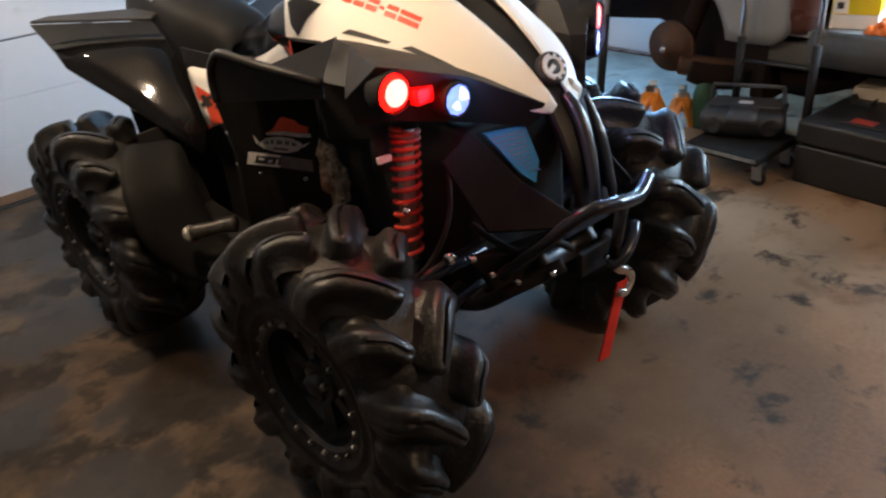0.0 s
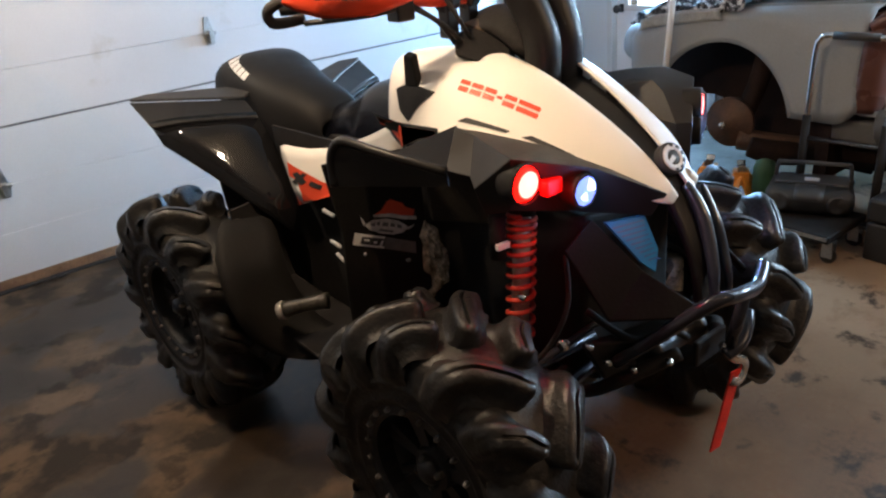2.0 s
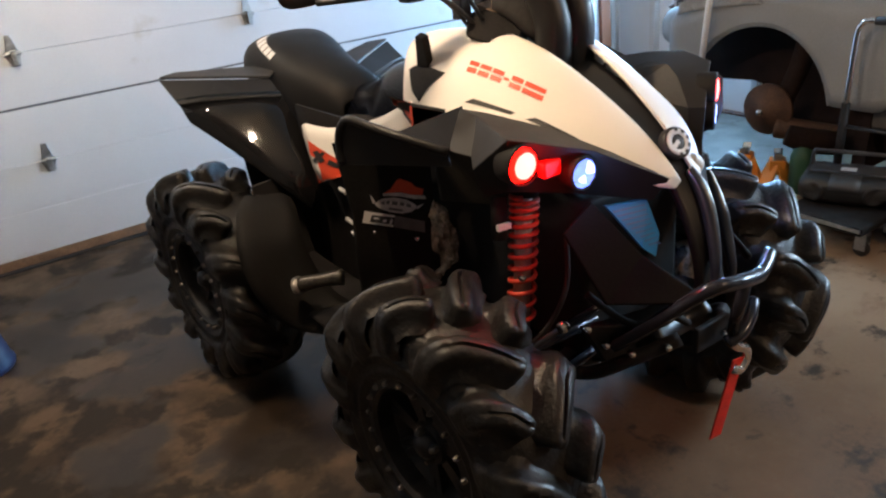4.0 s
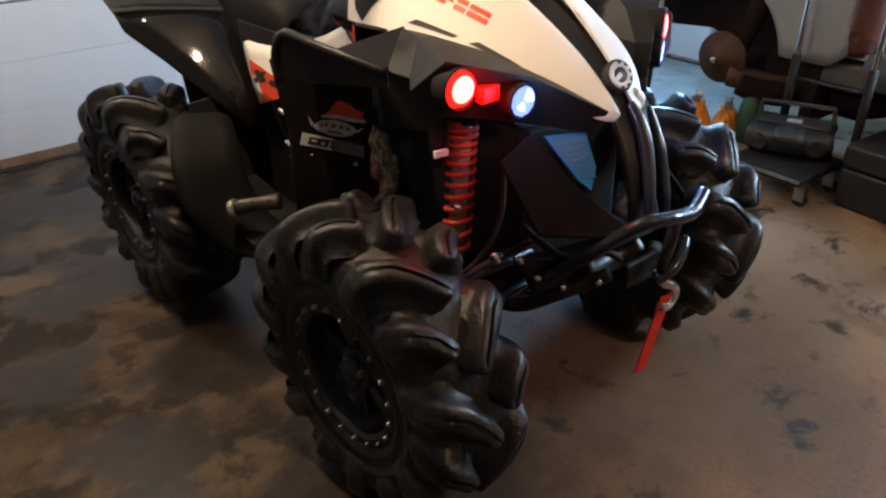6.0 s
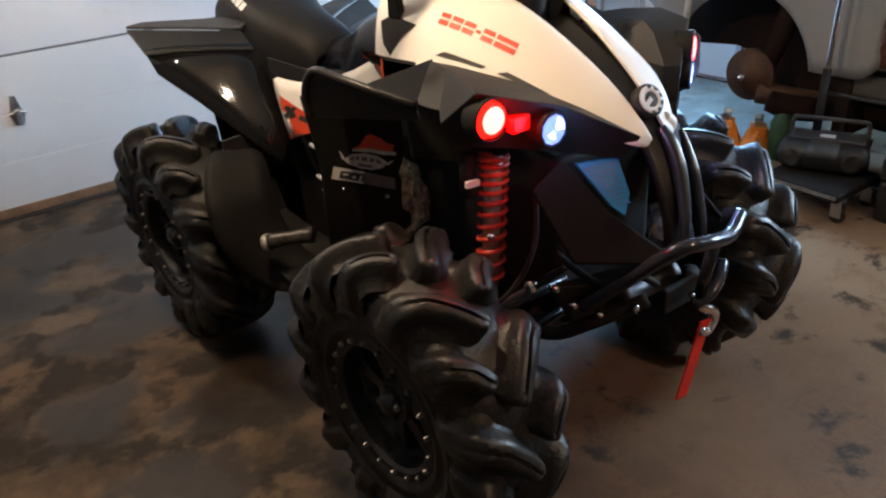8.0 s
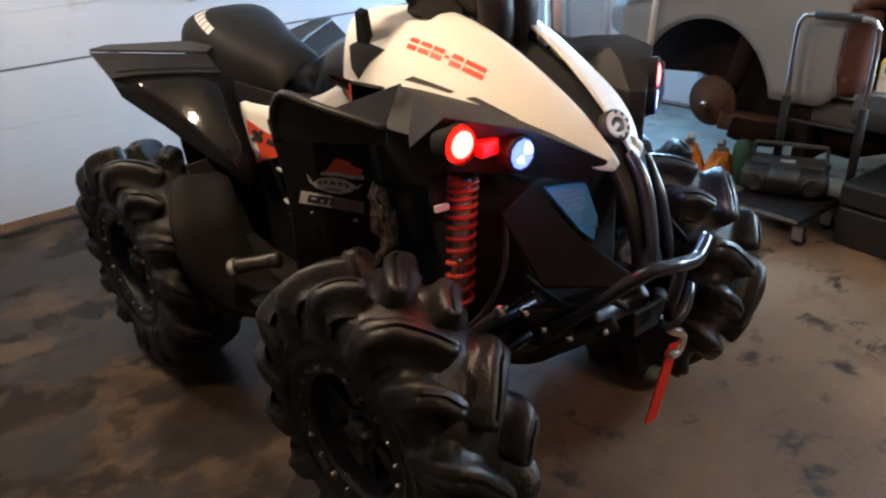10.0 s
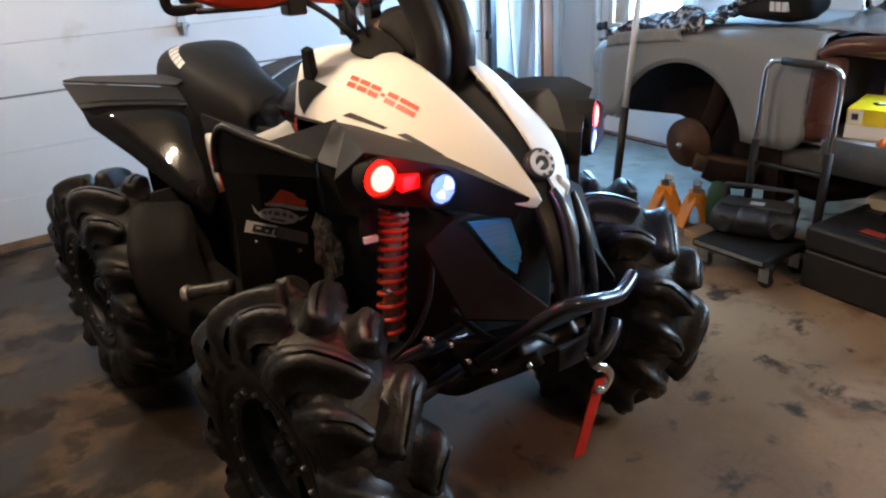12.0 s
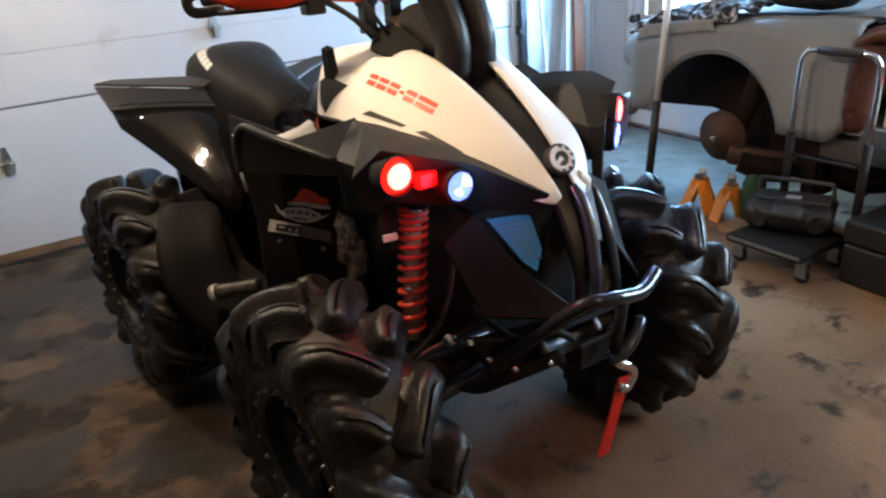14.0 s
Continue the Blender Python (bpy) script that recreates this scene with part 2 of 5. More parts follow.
CASTPEG = mat("muddy_peg_alloy", (0.060, 0.054, 0.046), 0.38, 0.5, var=0.5, scale=30, fine=0.3, bump=0.002)
PRIMER = mat("grey_primer", (0.226, 0.231, 0.236), 0.62, var=0.06, scale=3, fine=0.05, dirt=(0.17, 0.165, 0.155), dirt_amount=0.08)
# Primer of the sill, darker than on the wing.
SILLGREY = mat("dark_grey_primer", (0.086, 0.081, 0.075), 0.6, var=0.15, scale=4, fine=0.08, dirt=(0.052, 0.046, 0.039), dirt_amount=0.2)
BROWNPAINT = mat("old_brown_paint", (0.085, 0.034, 0.025), 0.28, var=0.2, scale=6)
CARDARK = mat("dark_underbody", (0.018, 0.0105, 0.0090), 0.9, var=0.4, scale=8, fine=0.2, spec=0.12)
RUST = mat("rusty_iron", (0.085, 0.046, 0.030), 0.7, 0.3, var=0.35, scale=15, fine=0.25, bump=0.001)
STANDORANGE = mat("orange_yellow_paint", (0.75, 0.26, 0.03), 0.45, var=0.12, scale=12)
BLACKPAINT = mat("black_paint", (0.016, 0.016, 0.017), 0.4, var=0.15, scale=8)
CASEBLACK = mat("black_case_plastic", (0.014, 0.014, 0.0145), 0.5, var=0.12, scale=7, fine=0.1, bump=0.0008)
RADIOGREY = mat("grey_radio_plastic", (0.055, 0.057, 0.061), 0.42, var=0.08)
RADIODARK = mat("dark_radio_plastic", (0.019, 0.0198, 0.021), 0.45, var=0.1)
CREAMCARD = mat("cream_card", (0.50, 0.42, 0.31), 0.6, var=0.12, scale=6)
YELLOWCARD = mat("yellow_card", (0.80, 0.62, 0.02), 0.45, var=0.05)
AMBERCARD = mat("amber_card", (0.56, 0.27, 0.015), 0.5, var=0.05)
WHITECARD = mat("white_card", (0.78, 0.77, 0.74), 0.55, var=0.04)
CLOTHDARK = mat("dark_patterned_cloth", (0.02, 0.02, 0.025), 0.85, var=0.3, scale=26, fine=0.3, fine_scale=60, bump=0.004, dirt=(0.75, 0.76, 0.8), dirt_amount=0.46, dirt_scale=30)
CLOTHBLUE = mat("faded_blue_cloth", (0.24, 0.31, 0.40), 0.85, var=0.2, scale=12, fine=0.15, bump=0.003)
CLOTHGREY = mat("dull_grey_cloth", (0.26, 0.26, 0.255), 0.85, var=0.2, scale=12, fine=0.15, bump=0.003)
CLOTHWHITE = mat("white_cloth", (0.66, 0.68, 0.72), 0.85, var=0.1, scale=15)
ORANGECLOTH = mat("orange_plastic_bag", (0.75, 0.18, 0.03), 0.4, var=0.15)
BLUEPLASTIC = mat("navy_plastic", (0.012, 0.022, 0.07), 0.4, var=0.15)
GREENPAINT = mat("dark_green_paint", (0.02, 0.07, 0.035), 0.5, var=0.15)
REDLIGHT = glow("red_lamp", (1.0, 0.004, 0.002), 6)
REDDIM = glow("red_housing_glow", (0.9, 0.006, 0.006), 0.26)
REDCORE = glow("red_lamp_core", (1.0, 0.075, 0.060), 11)
LEDWHITE = glow("cool_led_lens", (0.28, 0.38, 1.0), 0.45)
LEDCORE = glow("cool_led_core", (0.70, 0.79, 1.0), 1.3)
DAYPANE = glow("daylight_pane", (0.80, 0.92, 1.0), 5.0)
SMOKE = glass("clear_lens", (0.95, 0.97, 1.0), 0.05)


# ---------------------------------------------------------------- mesh helpers
def link(name, bm, material, parent=None, label="", smooth=True, bevel=0.0, sub=0, thick=0.0):
    me = bpy.data.meshes.new(name)
    bmesh.ops.recalc_face_normals(bm, faces=bm.faces)
    bm.to_mesh(me)
    bm.free()
    ob = new(name, me)
    me.materials.append(material)
    if smooth:
        me.shade_smooth()
    if sub:
        mod = ob.modifiers.new("smooth", "SUBSURF")
        mod.levels = mod.render_levels = sub
    if thick:
        mod = ob.modifiers.new("thickness", "SOLIDIFY")
        mod.thickness, mod.offset = thick, -1
    if bevel:
        mod = ob.modifiers.new("edges", "BEVEL")
        mod.width, mod.segments, mod.limit_method, mod.angle_limit = bevel, 2, "ANGLE", radians(28)
        mod.harden_normals = True
    if parent:
        ob.parent = parent
    if label:
        ob["label"] = label
    return ob


def part(name, bm, material, parent, label="", **k):
    return link(name, bm, material, parent, label, **k)


def thing(name, label, category, at=(0, 0, 0), turn=0.0, group="", kind=""):
    ob = new(name)
    ob.empty_display_size = 0.1
    ob.matrix_world = pose(*at, 0, 0, turn)
    return tagged(ob, label, category, group, kind)


def box(bm, x0, x1, y0, y1, z0, z1, m=None):
    v = [Vector((x, y, z)) for x in (x0, x1) for y in (y0, y1) for z in (z0, z1)]
    if m is not None:
        v = [m @ p for p in v]
    v = [bm.verts.new(p) for p in v]
    for f in ((0, 1, 3, 2), (4, 6, 7, 5), (0, 4, 5, 1), (2, 3, 7, 6), (0, 2, 6, 4), (1, 5, 7, 3)):
        bm.faces.new([v[i] for i in f])
    return bm


def boxes(*dims):
    bm = bmesh.new()
    for d in dims:
        box(bm, *d)
    return bm


def frame_of(direction):
    z = Vector(direction).normalized()
    x = z.orthogonal().normalized()
    return x, z.cross(x), z


def spline(pts, steps):
    """Points along a smooth line through pts."""
    pts = [Vector(p) for p in pts]
    if len(pts) < 3 or steps < 2:
        return pts
    out = []
    for i in range(len(pts) - 1):
        a, b = pts[i], pts[i + 1]
        p, q = pts[max(i - 1, 0)], pts[min(i + 2, len(pts) - 1)]
        for k in range(steps):
            t = k / steps
            out.append(0.5 * (2 * a + (b - p) * t + (2 * p - 5 * a + 4 * b - q) * t * t + (3 * a - p - 3 * b + q) * t ** 3))
    return out + [pts[-1]]


def tube(bm, pts, r, sides=12, steps=6, cap=True, flat=1.0):
    """A round bar along pts; r is one radius or one for each given point."""
    line = spline(pts, steps)
    rs = [r] * len(line) if isinstance(r, (int, float)) else [np.interp(i / (len(line) - 1), np.linspace(0, 1, len(r)), r) for i in range(len(line))]
    rings, x = [], None
    for i, p in enumerate(line):
        d = (line[min(i + 1, len(line) - 1)] - line[max(i - 1, 0)]).normalized()
        x = frame_of(d)[0] if x is None else (x - d * x.dot(d)).normalized()
        y = d.cross(x)
        rings.append([bm.verts.new(p + (x * math.cos(a) + y * math.sin(a) * flat) * rs[i]) for a in np.linspace(0, 2 * math.pi, sides, endpoint=False)])
    for a, b in zip(rings, rings[1:]):
        for k in range(sides):
            bm.faces.new((a[k], a[(k + 1) % sides], b[(k + 1) % sides], b[k]))
    if cap:
        bm.faces.new(rings[0][::-1])
        bm.faces.new(rings[-1])
    return bm


def tubes(*specs, **k):
    bm = bmesh.new()
    for pts, r in specs:
        tube(bm, pts, r, **k)
    return bm


def lathe(bm, profile, m=None, n=32, closed=False):
    """Turns a profile of (radius, height) round the z axis of m."""
    m = m or Matrix()
    rings = []
    for r, h in profile:
        rings.append([bm.verts.new(m @ Vector((r * math.cos(a), r * math.sin(a), h))) for a in np.linspace(0, 2 * math.pi, n, endpoint=False)] if r > 1e-6 else [bm.verts.new(m @ Vector((0, 0, h)))])
    pairs = list(zip(rings, rings[1:])) + ([(rings[-1], rings[0])] if closed else [])
    for a, b in pairs:
        for k in range(n):
            q = [a[k % len(a)], a[(k + 1) % len(a)], b[(k + 1) % len(b)], b[k % len(b)]]
            q = list(dict.fromkeys(q))
            if len(q) > 2:
                bm.faces.new(q)
    return bm


def along(at, direction):
    """A pose at that place whose z axis points along direction."""
    x, y, z = frame_of(direction)
    m = Matrix((x, y, z)).transposed().to_4x4()
    m.translation = at
    return m


def net(rows, mirror=False):
    """A sheet over rows of points."""
    bm = bmesh.new()
    g = [[bm.verts.new(Vector(p)) for p in row] for row in rows]
    for a, b in zip(g, g[1:]):
        for k in range(len(a) - 1):
            bm.faces.new((a[k], a[k + 1], b[k + 1], b[k]))
    return bm


def slab(pts, depth):
    """A flat or nearly flat outline with thickness along the vector depth."""
    bm = bmesh.new()
    a = [bm.verts.new(Vector(p)) for p in pts]
    b = [bm.verts.new(Vector(p) + Vector(depth)) for p in pts]
    bm.faces.new(a)
    bm.faces.new(b[::-1])
    for i in range(len(a)):
        j = (i + 1) % len(a)
        bm.faces.new((a[i], b[i], b[j], a[j]))
    return bm


def facets(pts, faces, depth=None):
    bm = bmesh.new()
    v = [bm.verts.new(Vector(p)) for p in pts]
    for f in faces:
        bm.faces.new([v[i] for i in f])
    return bm


# ---------------------------------------------------------------- the garage
XW, XE, YS, YN, HIGH = -3.2, 3.05, -4.3, 2.08, 2.75
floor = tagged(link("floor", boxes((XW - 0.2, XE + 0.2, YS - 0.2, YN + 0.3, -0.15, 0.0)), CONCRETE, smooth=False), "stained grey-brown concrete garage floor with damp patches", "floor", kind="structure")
ceiling = tagged(link("ceiling", boxes((XW, XE, YS, YN, HIGH, HIGH + 0.12)), CEIL, smooth=False), "unseen garage ceiling, darkened to limit bounced light", "ceiling", kind="structure")


def wall_with_hole(name, plane, at, thick, a0, a1, hole, label, material=None):
    """A wall across x or y at that place, with one opening (a0, a1, z0, z1)."""
    h0, h1, z0, z1 = hole
    bm = bmesh.new()
    for p, q, r, s in ((a0, h0, 0, HIGH), (h1, a1, 0, HIGH), (h0, h1, z1, HIGH), (h0, h1, 0, z0)):
        if q - p > 0.001 and s - r > 0.001:
            if plane == "x":
                box(bm, at, at + thick, p, q, r, s)
            else:
                box(bm, p, q, at, at + thick, r, s)
    return tagged(link(name, bm, material or WALL, smooth=False), label, "wall", kind="structure")


GD0, GD1, GDTOP = -2.55, 2.28, 2.13
wall_with_hole("wall_north", "y", YN, 0.15, XW, XE, (GD0, GD1, 0.0, GDTOP), "pale painted garage wall round the overhead door")
wall_with_hole("wall_south", "y", YS - 0.15, 0.15, XW, XE, (-1.0, -1.0, 0, 0), "unseen garage wall, dulled to limit bounced light", DULLWALL)
wall_with_hole("wall_west", "x", XW - 0.15, 0.15, YS, YN, (-1.0, -1.0, 0, 0), "unseen garage wall, dulled to limit bounced light", DULLWALL)


def wall_east():
    bm = bmesh.new()
    for y0, y1, z0, z1 in ((YS, -2.35, 0, HIGH), (-2.35, -1.15, 0, 1.1), (-2.35, -1.15, 2.0, HIGH), (-1.15, 0.86, 0, HIGH), (0.86, 1.76, 2.05, HIGH), (1.76, YN, 0, HIGH)):
        box(bm, XE, XE + 0.15, y0, y1, z0, z1)
    return tagged(link("wall_east", bm, WALL, smooth=False), "pale painted garage wall beside the entry door", "wall", kind="structure")


wall_east()


def side_window(name, x0, x1, y0, y1, z0, z1, label):
    win = thing(name, label, "window", (x0, y0, z0), kind="structure")
    w, h, d = y1 - y0, z1 - z0, x1 - x0
    f = 0.05
    part("window_frame", boxes((0.03, d - 0.03, 0, w, 0, f), (0.03, d - 0.03, 0, w, h - f, h), (0.03, d - 0.03, 0, f, f, h - f), (0.03, d - 0.03, w - f, w, f, h - f), (0.04, d - 0.04, w / 2 - 0.02, w / 2 + 0.02, f, h - f)), PLANK_WHITE, win, smooth=False)
    for a, b in ((f, w / 2 - 0.02), (w / 2 + 0.02, w - f)):
        pane = part("pane", boxes((d / 2 - 0.003, d / 2 + 0.003, a, b, f, h - f)), SMOKE, win, smooth=False)
        pane.visible_shadow = False
    return win


side_window("window_1", XE, XE + 0.15, -2.35, -1.15, 1.1, 2.0, "white framed side window letting in cool daylight")
for x, y0, y1, z0, z1 in ((XE + 0.9, -3.3, 2.2, -0.1, 3.2),):
    tagged(link("backdrop", boxes((x, x + 0.02, y0, y1, z0, z1)), DAYPANE, smooth=False), "bright overcast daylight outside the openings", "backdrop", kind="structure")


def garage_door():
    """An overhead door of four white sections, with hinges, tracks and a timber sill strip."""
    door = thing("garage_door_1", "white sectional overhead garage door, closed, with steel hinges", "garage door", (0, YN, 0), kind="structure")
    joints = (0.045, 0.515, 1.035, 1.555, GDTOP)
    for z0, z1 in zip(joints, joints[1:]):
        mid = (z0 + z1) / 2 + 0.008
        dark = z0 > 0.4 and z0 < 0.6
        bm = boxes((GD0, GD1, 0.012, 0.05, z0 + 0.0006, mid - 0.006), (GD0, GD1, 0.012, 0.05, mid + 0.006, z1 - 0.0006), (GD0, GD1, 0.024 if dark else 0.0145, 0.05, mid - 0.006, mid + 0.006))
        sec = part("door_section", bm, DOORWHITE, door, smooth=False, bevel=0.0016)
        if dark:
            part("groove", boxes((GD0, GD1, 0.0205, 0.0235, mid - 0.0055, mid + 0.0055)), SEAM, sec, smooth=False)
        for x in (-2.1, -0.937, 0.216, 1.35):
            if z1 > 2:
                continue
            hb = slab([(x - 0.030, 0.004, z1 - 0.012), (x - 0.020, 0.004, z1 - 0.060), (x + 0.020, 0.004, z1 - 0.060), (x + 0.030, 0.004, z1 - 0.012), (x + 0.012, 0.004, z1 + 0.085), (x - 0.012, 0.004, z1 + 0.085)], (0, 0.008, 0))
            box(hb, x - 0.012, x + 0.012, -0.030, 0.006, z1 - 0.05, z1 + 0.015)
            tube(hb, [(x - 0.034, -0.004, z1), (x + 0.034, -0.004, z1)], 0.01, sides=8)
            part("hinge", hb, GALV, sec, "galvanised steel hinge plate", smooth=False, bevel=0.002)
    part("bottom_rail", boxes((GD0, GD1, 0.004, 0.055, 0.012, 0.06)), OLDWOOD, door, "brown weathered bottom rail", smooth=False, bevel=0.004)
    part("seal", boxes((GD0, GD1, -0.02, 0.06, 0.0, 0.0115)), MATTE, door, "black rubber seal", smooth=False, bevel=0.003)
    for x in (GD0 - 0.045, GD1 + 0.06):
        t = boxes((x - 0.025, x + 0.025, -0.06, -0.055, 0.03, 2.2), (x - 0.025, x - 0.02, -0.055, -0.02, 0.03, 2.2), (x + 0.02, x + 0.025, -0.055, -0.02, 0.03, 2.2))
        track = part("track", t, DARKMETAL, door, "dark steel vertical track", smooth=False)
        for z in (0.35, 0.75, 1.15, 1.6, 2.0):
            part("bracket", boxes((x - 0.03, x + 0.03, -0.02, -0.001, z - 0.03, z + 0.03), (x - 0.05, x - 0.02, -0.07, -0.061, z - 0.012, z + 0.012)), DARKMETAL, track, smooth=False)
    return door


garage_door()


def entry_door():
    d = thing("door_1", "white steel entry door with a bright glazed upper half, closed", "door", (XE, 0.86, 0), kind="structure")
    part("door_frame", boxes((-0.02, 0.15, 0, 0.045, 0, 2.05), (-0.02, 0.15, 0.855, 0.9, 0, 2.05), (-0.02, 0.15, 0.045, 0.855, 2.0, 2.05)), PLANK_WHITE, d, smooth=False, bevel=0.003)
    leaf = part("leaf", boxes((0.03, 0.075, 0.05, 0.85, 0.012, 0.77), (0.03, 0.075, 0.05, 0.85, 1.82, 1.99), (0.03, 0.075, 0.05, 0.14, 0.77, 1.82), (0.03, 0.075, 0.76, 0.85, 0.77, 1.82)), LEAFWHITE, d, smooth=False, bevel=0.003)
    part("glazing_bead", boxes((0.02, 0.03, 0.12, 0.78, 0.75, 0.79), (0.02, 0.03, 0.12, 0.78, 1.8, 1.84), (0.02, 0.03, 0.12, 0.16, 0.79, 1.8), (0.02, 0.03, 0.74, 0.78, 0.79, 1.8)), PLANK_WHITE, leaf, smooth=False, bevel=0.002)
    pane = part("pane", boxes((0.048, 0.054, 0.14, 0.76, 0.77, 1.82)), SMOKE, leaf, smooth=False)
    pane.visible_shadow = False
    kb = lathe(bmesh.new(), [(0, 0), (0.03, 0), (0.03, 0.006), (0.012, 0.01), (0.012, 0.035), (0.026, 0.045), (0.03, 0.06), (0.022, 0.072), (0, 0.075)], along((0.03, 0.805, 0.765), (-1, 0, 0)), 20)
    part("knob", kb, DARKMETAL, leaf, "dark metal knob")
    part("threshold", boxes((-0.02, 0.15, 0, 0.9, 0, 0.011)), BROWNPAINT, d, smooth=False)
    return d


entry_door()
tagged(link("trim", boxes((XE - 0.03, XE, YN - 0.012, YN, 0, HIGH), (2.395, 2.425, YN - 0.018, YN, 0, 2.3)), PLANK_WHITE, smooth=False), "white corner and jamb boards", "trim", kind="structure")
tagged(link("baseboard", boxes((XE - 0.012, XE, YS, 0.85, 0, 0.09), (XE - 0.012, XE, 1.77, YN, 0, 0.09)), BROWNPAINT, smooth=False), "dark brown base board along the wall", "baseboard", kind="structure")


def leaning(name, x, y0, w, d, h, tilt, material, label, side=0.0):
    ob = link(name, boxes((-w / 2, w / 2, -d / 2, d / 2, 0, h)), material, smooth=False, bevel=0.003)
    ob.matrix_world = pose(x, y0, 0.012, -tilt, side, 0)
    return tagged(ob, label, "board", "boards leaning in the corner")


leaning("board", 2.71, 1.86, 0.09, 0.03, 1.9, 5, PINE, "orange-brown pine board leaning against the wall", 3)
# Black strip standing in for the shadow along the pine board's edge.
leaning("rod", 2.80, 1.90, 0.014, 0.014, 2.0, 3, BLACKPAINT, "thin black strip for the shadow along the board's edge", 1)
leaning("lath", 2.60, 1.88, 0.026, 0.02, 2.0, 4, PLANK_WHITE, "narrow white lath leaning against the wall", 4)
leaning("lath", 2.47, 1.90, 0.02, 0.02, 2.0, 4, LIGHTGREY, "thin grey rod leaning against the wall", -2)


# ---------------------------------------------------------------- the quad bike
XC = 0.01
quad = thing("quad_bike", "white and black sport quad bike on mud tyres, lamps lit", "quad bike", (0, 0, 0))


def S(s, *pts):
    """Points given by their distance out from the middle line, on side s."""
    return [(XC + (s * x if s < 0 else 0.9 * x), y, z) for x, y, z in pts]


YAW = radians(6.4)
ACROSS = Vector((math.cos(YAW), math.sin(YAW), 0))
MIDDLE = Vector((-0.012, -0.72, 0))


def B(s, *pts):
    """Points of the near side, or their mirror image across the quad's middle plane, which stands a little turned in the garage."""
    out = [Vector(q) for q in S(-1, *pts)]
    return [tuple(q if s < 0 else q - ACROSS * (2 * (q - MIDDLE).dot(ACROSS))) for q in out]


def tyre_mesh():
    """The carcass of a mud tyre, a rounded ring round the x axis."""
    prof = [(-0.088, 0.160), (-0.104, 0.176), (-0.110, 0.192), (-0.116, 0.197), (-0.116, 0.203), (-0.1125, 0.209), (-0.117, 0.235), (-0.1225, 0.239), (-0.1225, 0.245), (-0.119, 0.25), (-0.116, 0.292), (-0.098, 0.318), (-0.05, 0.330), (0.0, 0.333), (0.05, 0.330), (0.098, 0.318), (0.116, 0.292), (0.119, 0.25), (0.1225, 0.245), (0.1225, 0.239), (0.117, 0.235), (0.1125, 0.209), (0.116, 0.203), (0.116, 0.197), (0.110, 0.192), (0.104, 0.176), (0.088, 0.160)]
    bm = lathe(bmesh.new(), [(r, x) for x, r in prof], Matrix.Rotation(radians(90), 4, "Y"), 84)
    return bm


def lug_mesh(half, long):
    """One tall hooked lug from the sidewall over the shoulder; the long ones reach the middle of the tread, the short ones stop half way. A slit runs down its back."""
    if long:
        path = [(0.117, 0.222, -22.5, 0.003), (0.121, 0.258, -22.0, 0.014), (0.116, 0.296, -21.0, 0.030), (0.098, 0.318, -18.8, 0.046), (0.074, 0.328, -15.5, 0.0495), (0.045, 0.332, -10.5, 0.050), (0.016, 0.333, -5.0, 0.050), (-0.006, 0.333, 0.0, 0.048)]
    else:
        path = [(0.117, 0.240, -14.0, 0.003), (0.121, 0.266, -13.8, 0.014), (0.116, 0.296, -13.0, 0.028), (0.102, 0.318, -11.5, 0.043), (0.088, 0.324, -9.0, 0.0485), (0.074, 0.328, -6.2, 0.0495), (0.060, 0.331, -3.0, 0.049), (0.047, 0.332, 0.0, 0.047)]
    line = spline([(lat, r, dp) for lat, r, dp, h in path], 3)
    n = len(line)
    pts, nor, hs = [], [], []
    for i, (lat, r, dp) in enumerate(line):
        a = radians(dp)
        k = min(1.0, max(0.0, (lat - 0.075) / 0.04))
        pts.append(Vector((half * lat, r * math.cos(a), r * math.sin(a))))
        nor.append(Vector((half * k * 0.75 if r > 0.27 else half * 3, math.cos(a), math.sin(a))).normalized())
        hs.append(np.interp(i, np.linspace(0, n - 1, len(path)), [q[3] for q in path]))
    bm = bmesh.new()
    rings = []
    for j in range(n):
        t = (pts[min(j + 1, n - 1)] - pts[max(j - 1, 0)]).normalized()
        w = nor[j].cross(t).normalized()
        f = j / (n - 1)
        wide = np.interp(f, (0, 0.2, 0.4, 0.6, 0.85, 0.95, 1), (0.020, 0.026, 0.028, 0.0255, 0.023, 0.021, 0.015))
        gr = 0.80 if 0.50 < f < 0.95 else 0.985
        sec = ((-2.1, -0.14), (-1.5, 0.10), (-1.22, 0.40), (-1.06, 0.72), (-0.90, 0.88), (-0.66, 0.985), (-0.19, 1.0), (-0.10, gr), (0.10, gr), (0.19, 1.0), (0.66, 0.985), (0.90, 0.88), (1.06, 0.72), (1.22, 0.40), (1.5, 0.10), (2.1, -0.14))
        rings.append([bm.verts.new(pts[j] + w * (wide * a) + nor[j] * (hs[j] * b)) for a, b in sec])
    for p, q in zip(rings, rings[1:]):
        for k in range(len(p) - 1):
            bm.faces.new((p[k], p[k + 1], q[k + 1], q[k]))
    tip = [bm.verts.new(v.co + (pts[-1] - pts[-2]).normalized() * 0.006 + (pts[-1] - v.co) * 0.22) for v in rings[-1]]
    for k in range(len(tip) - 1):
        bm.faces.new((rings[-1][k], rings[-1][k + 1], tip[k + 1], tip[k]))
    bm.faces.new(tip)
    bm.faces.new(rings[0][::-1])
    return bm


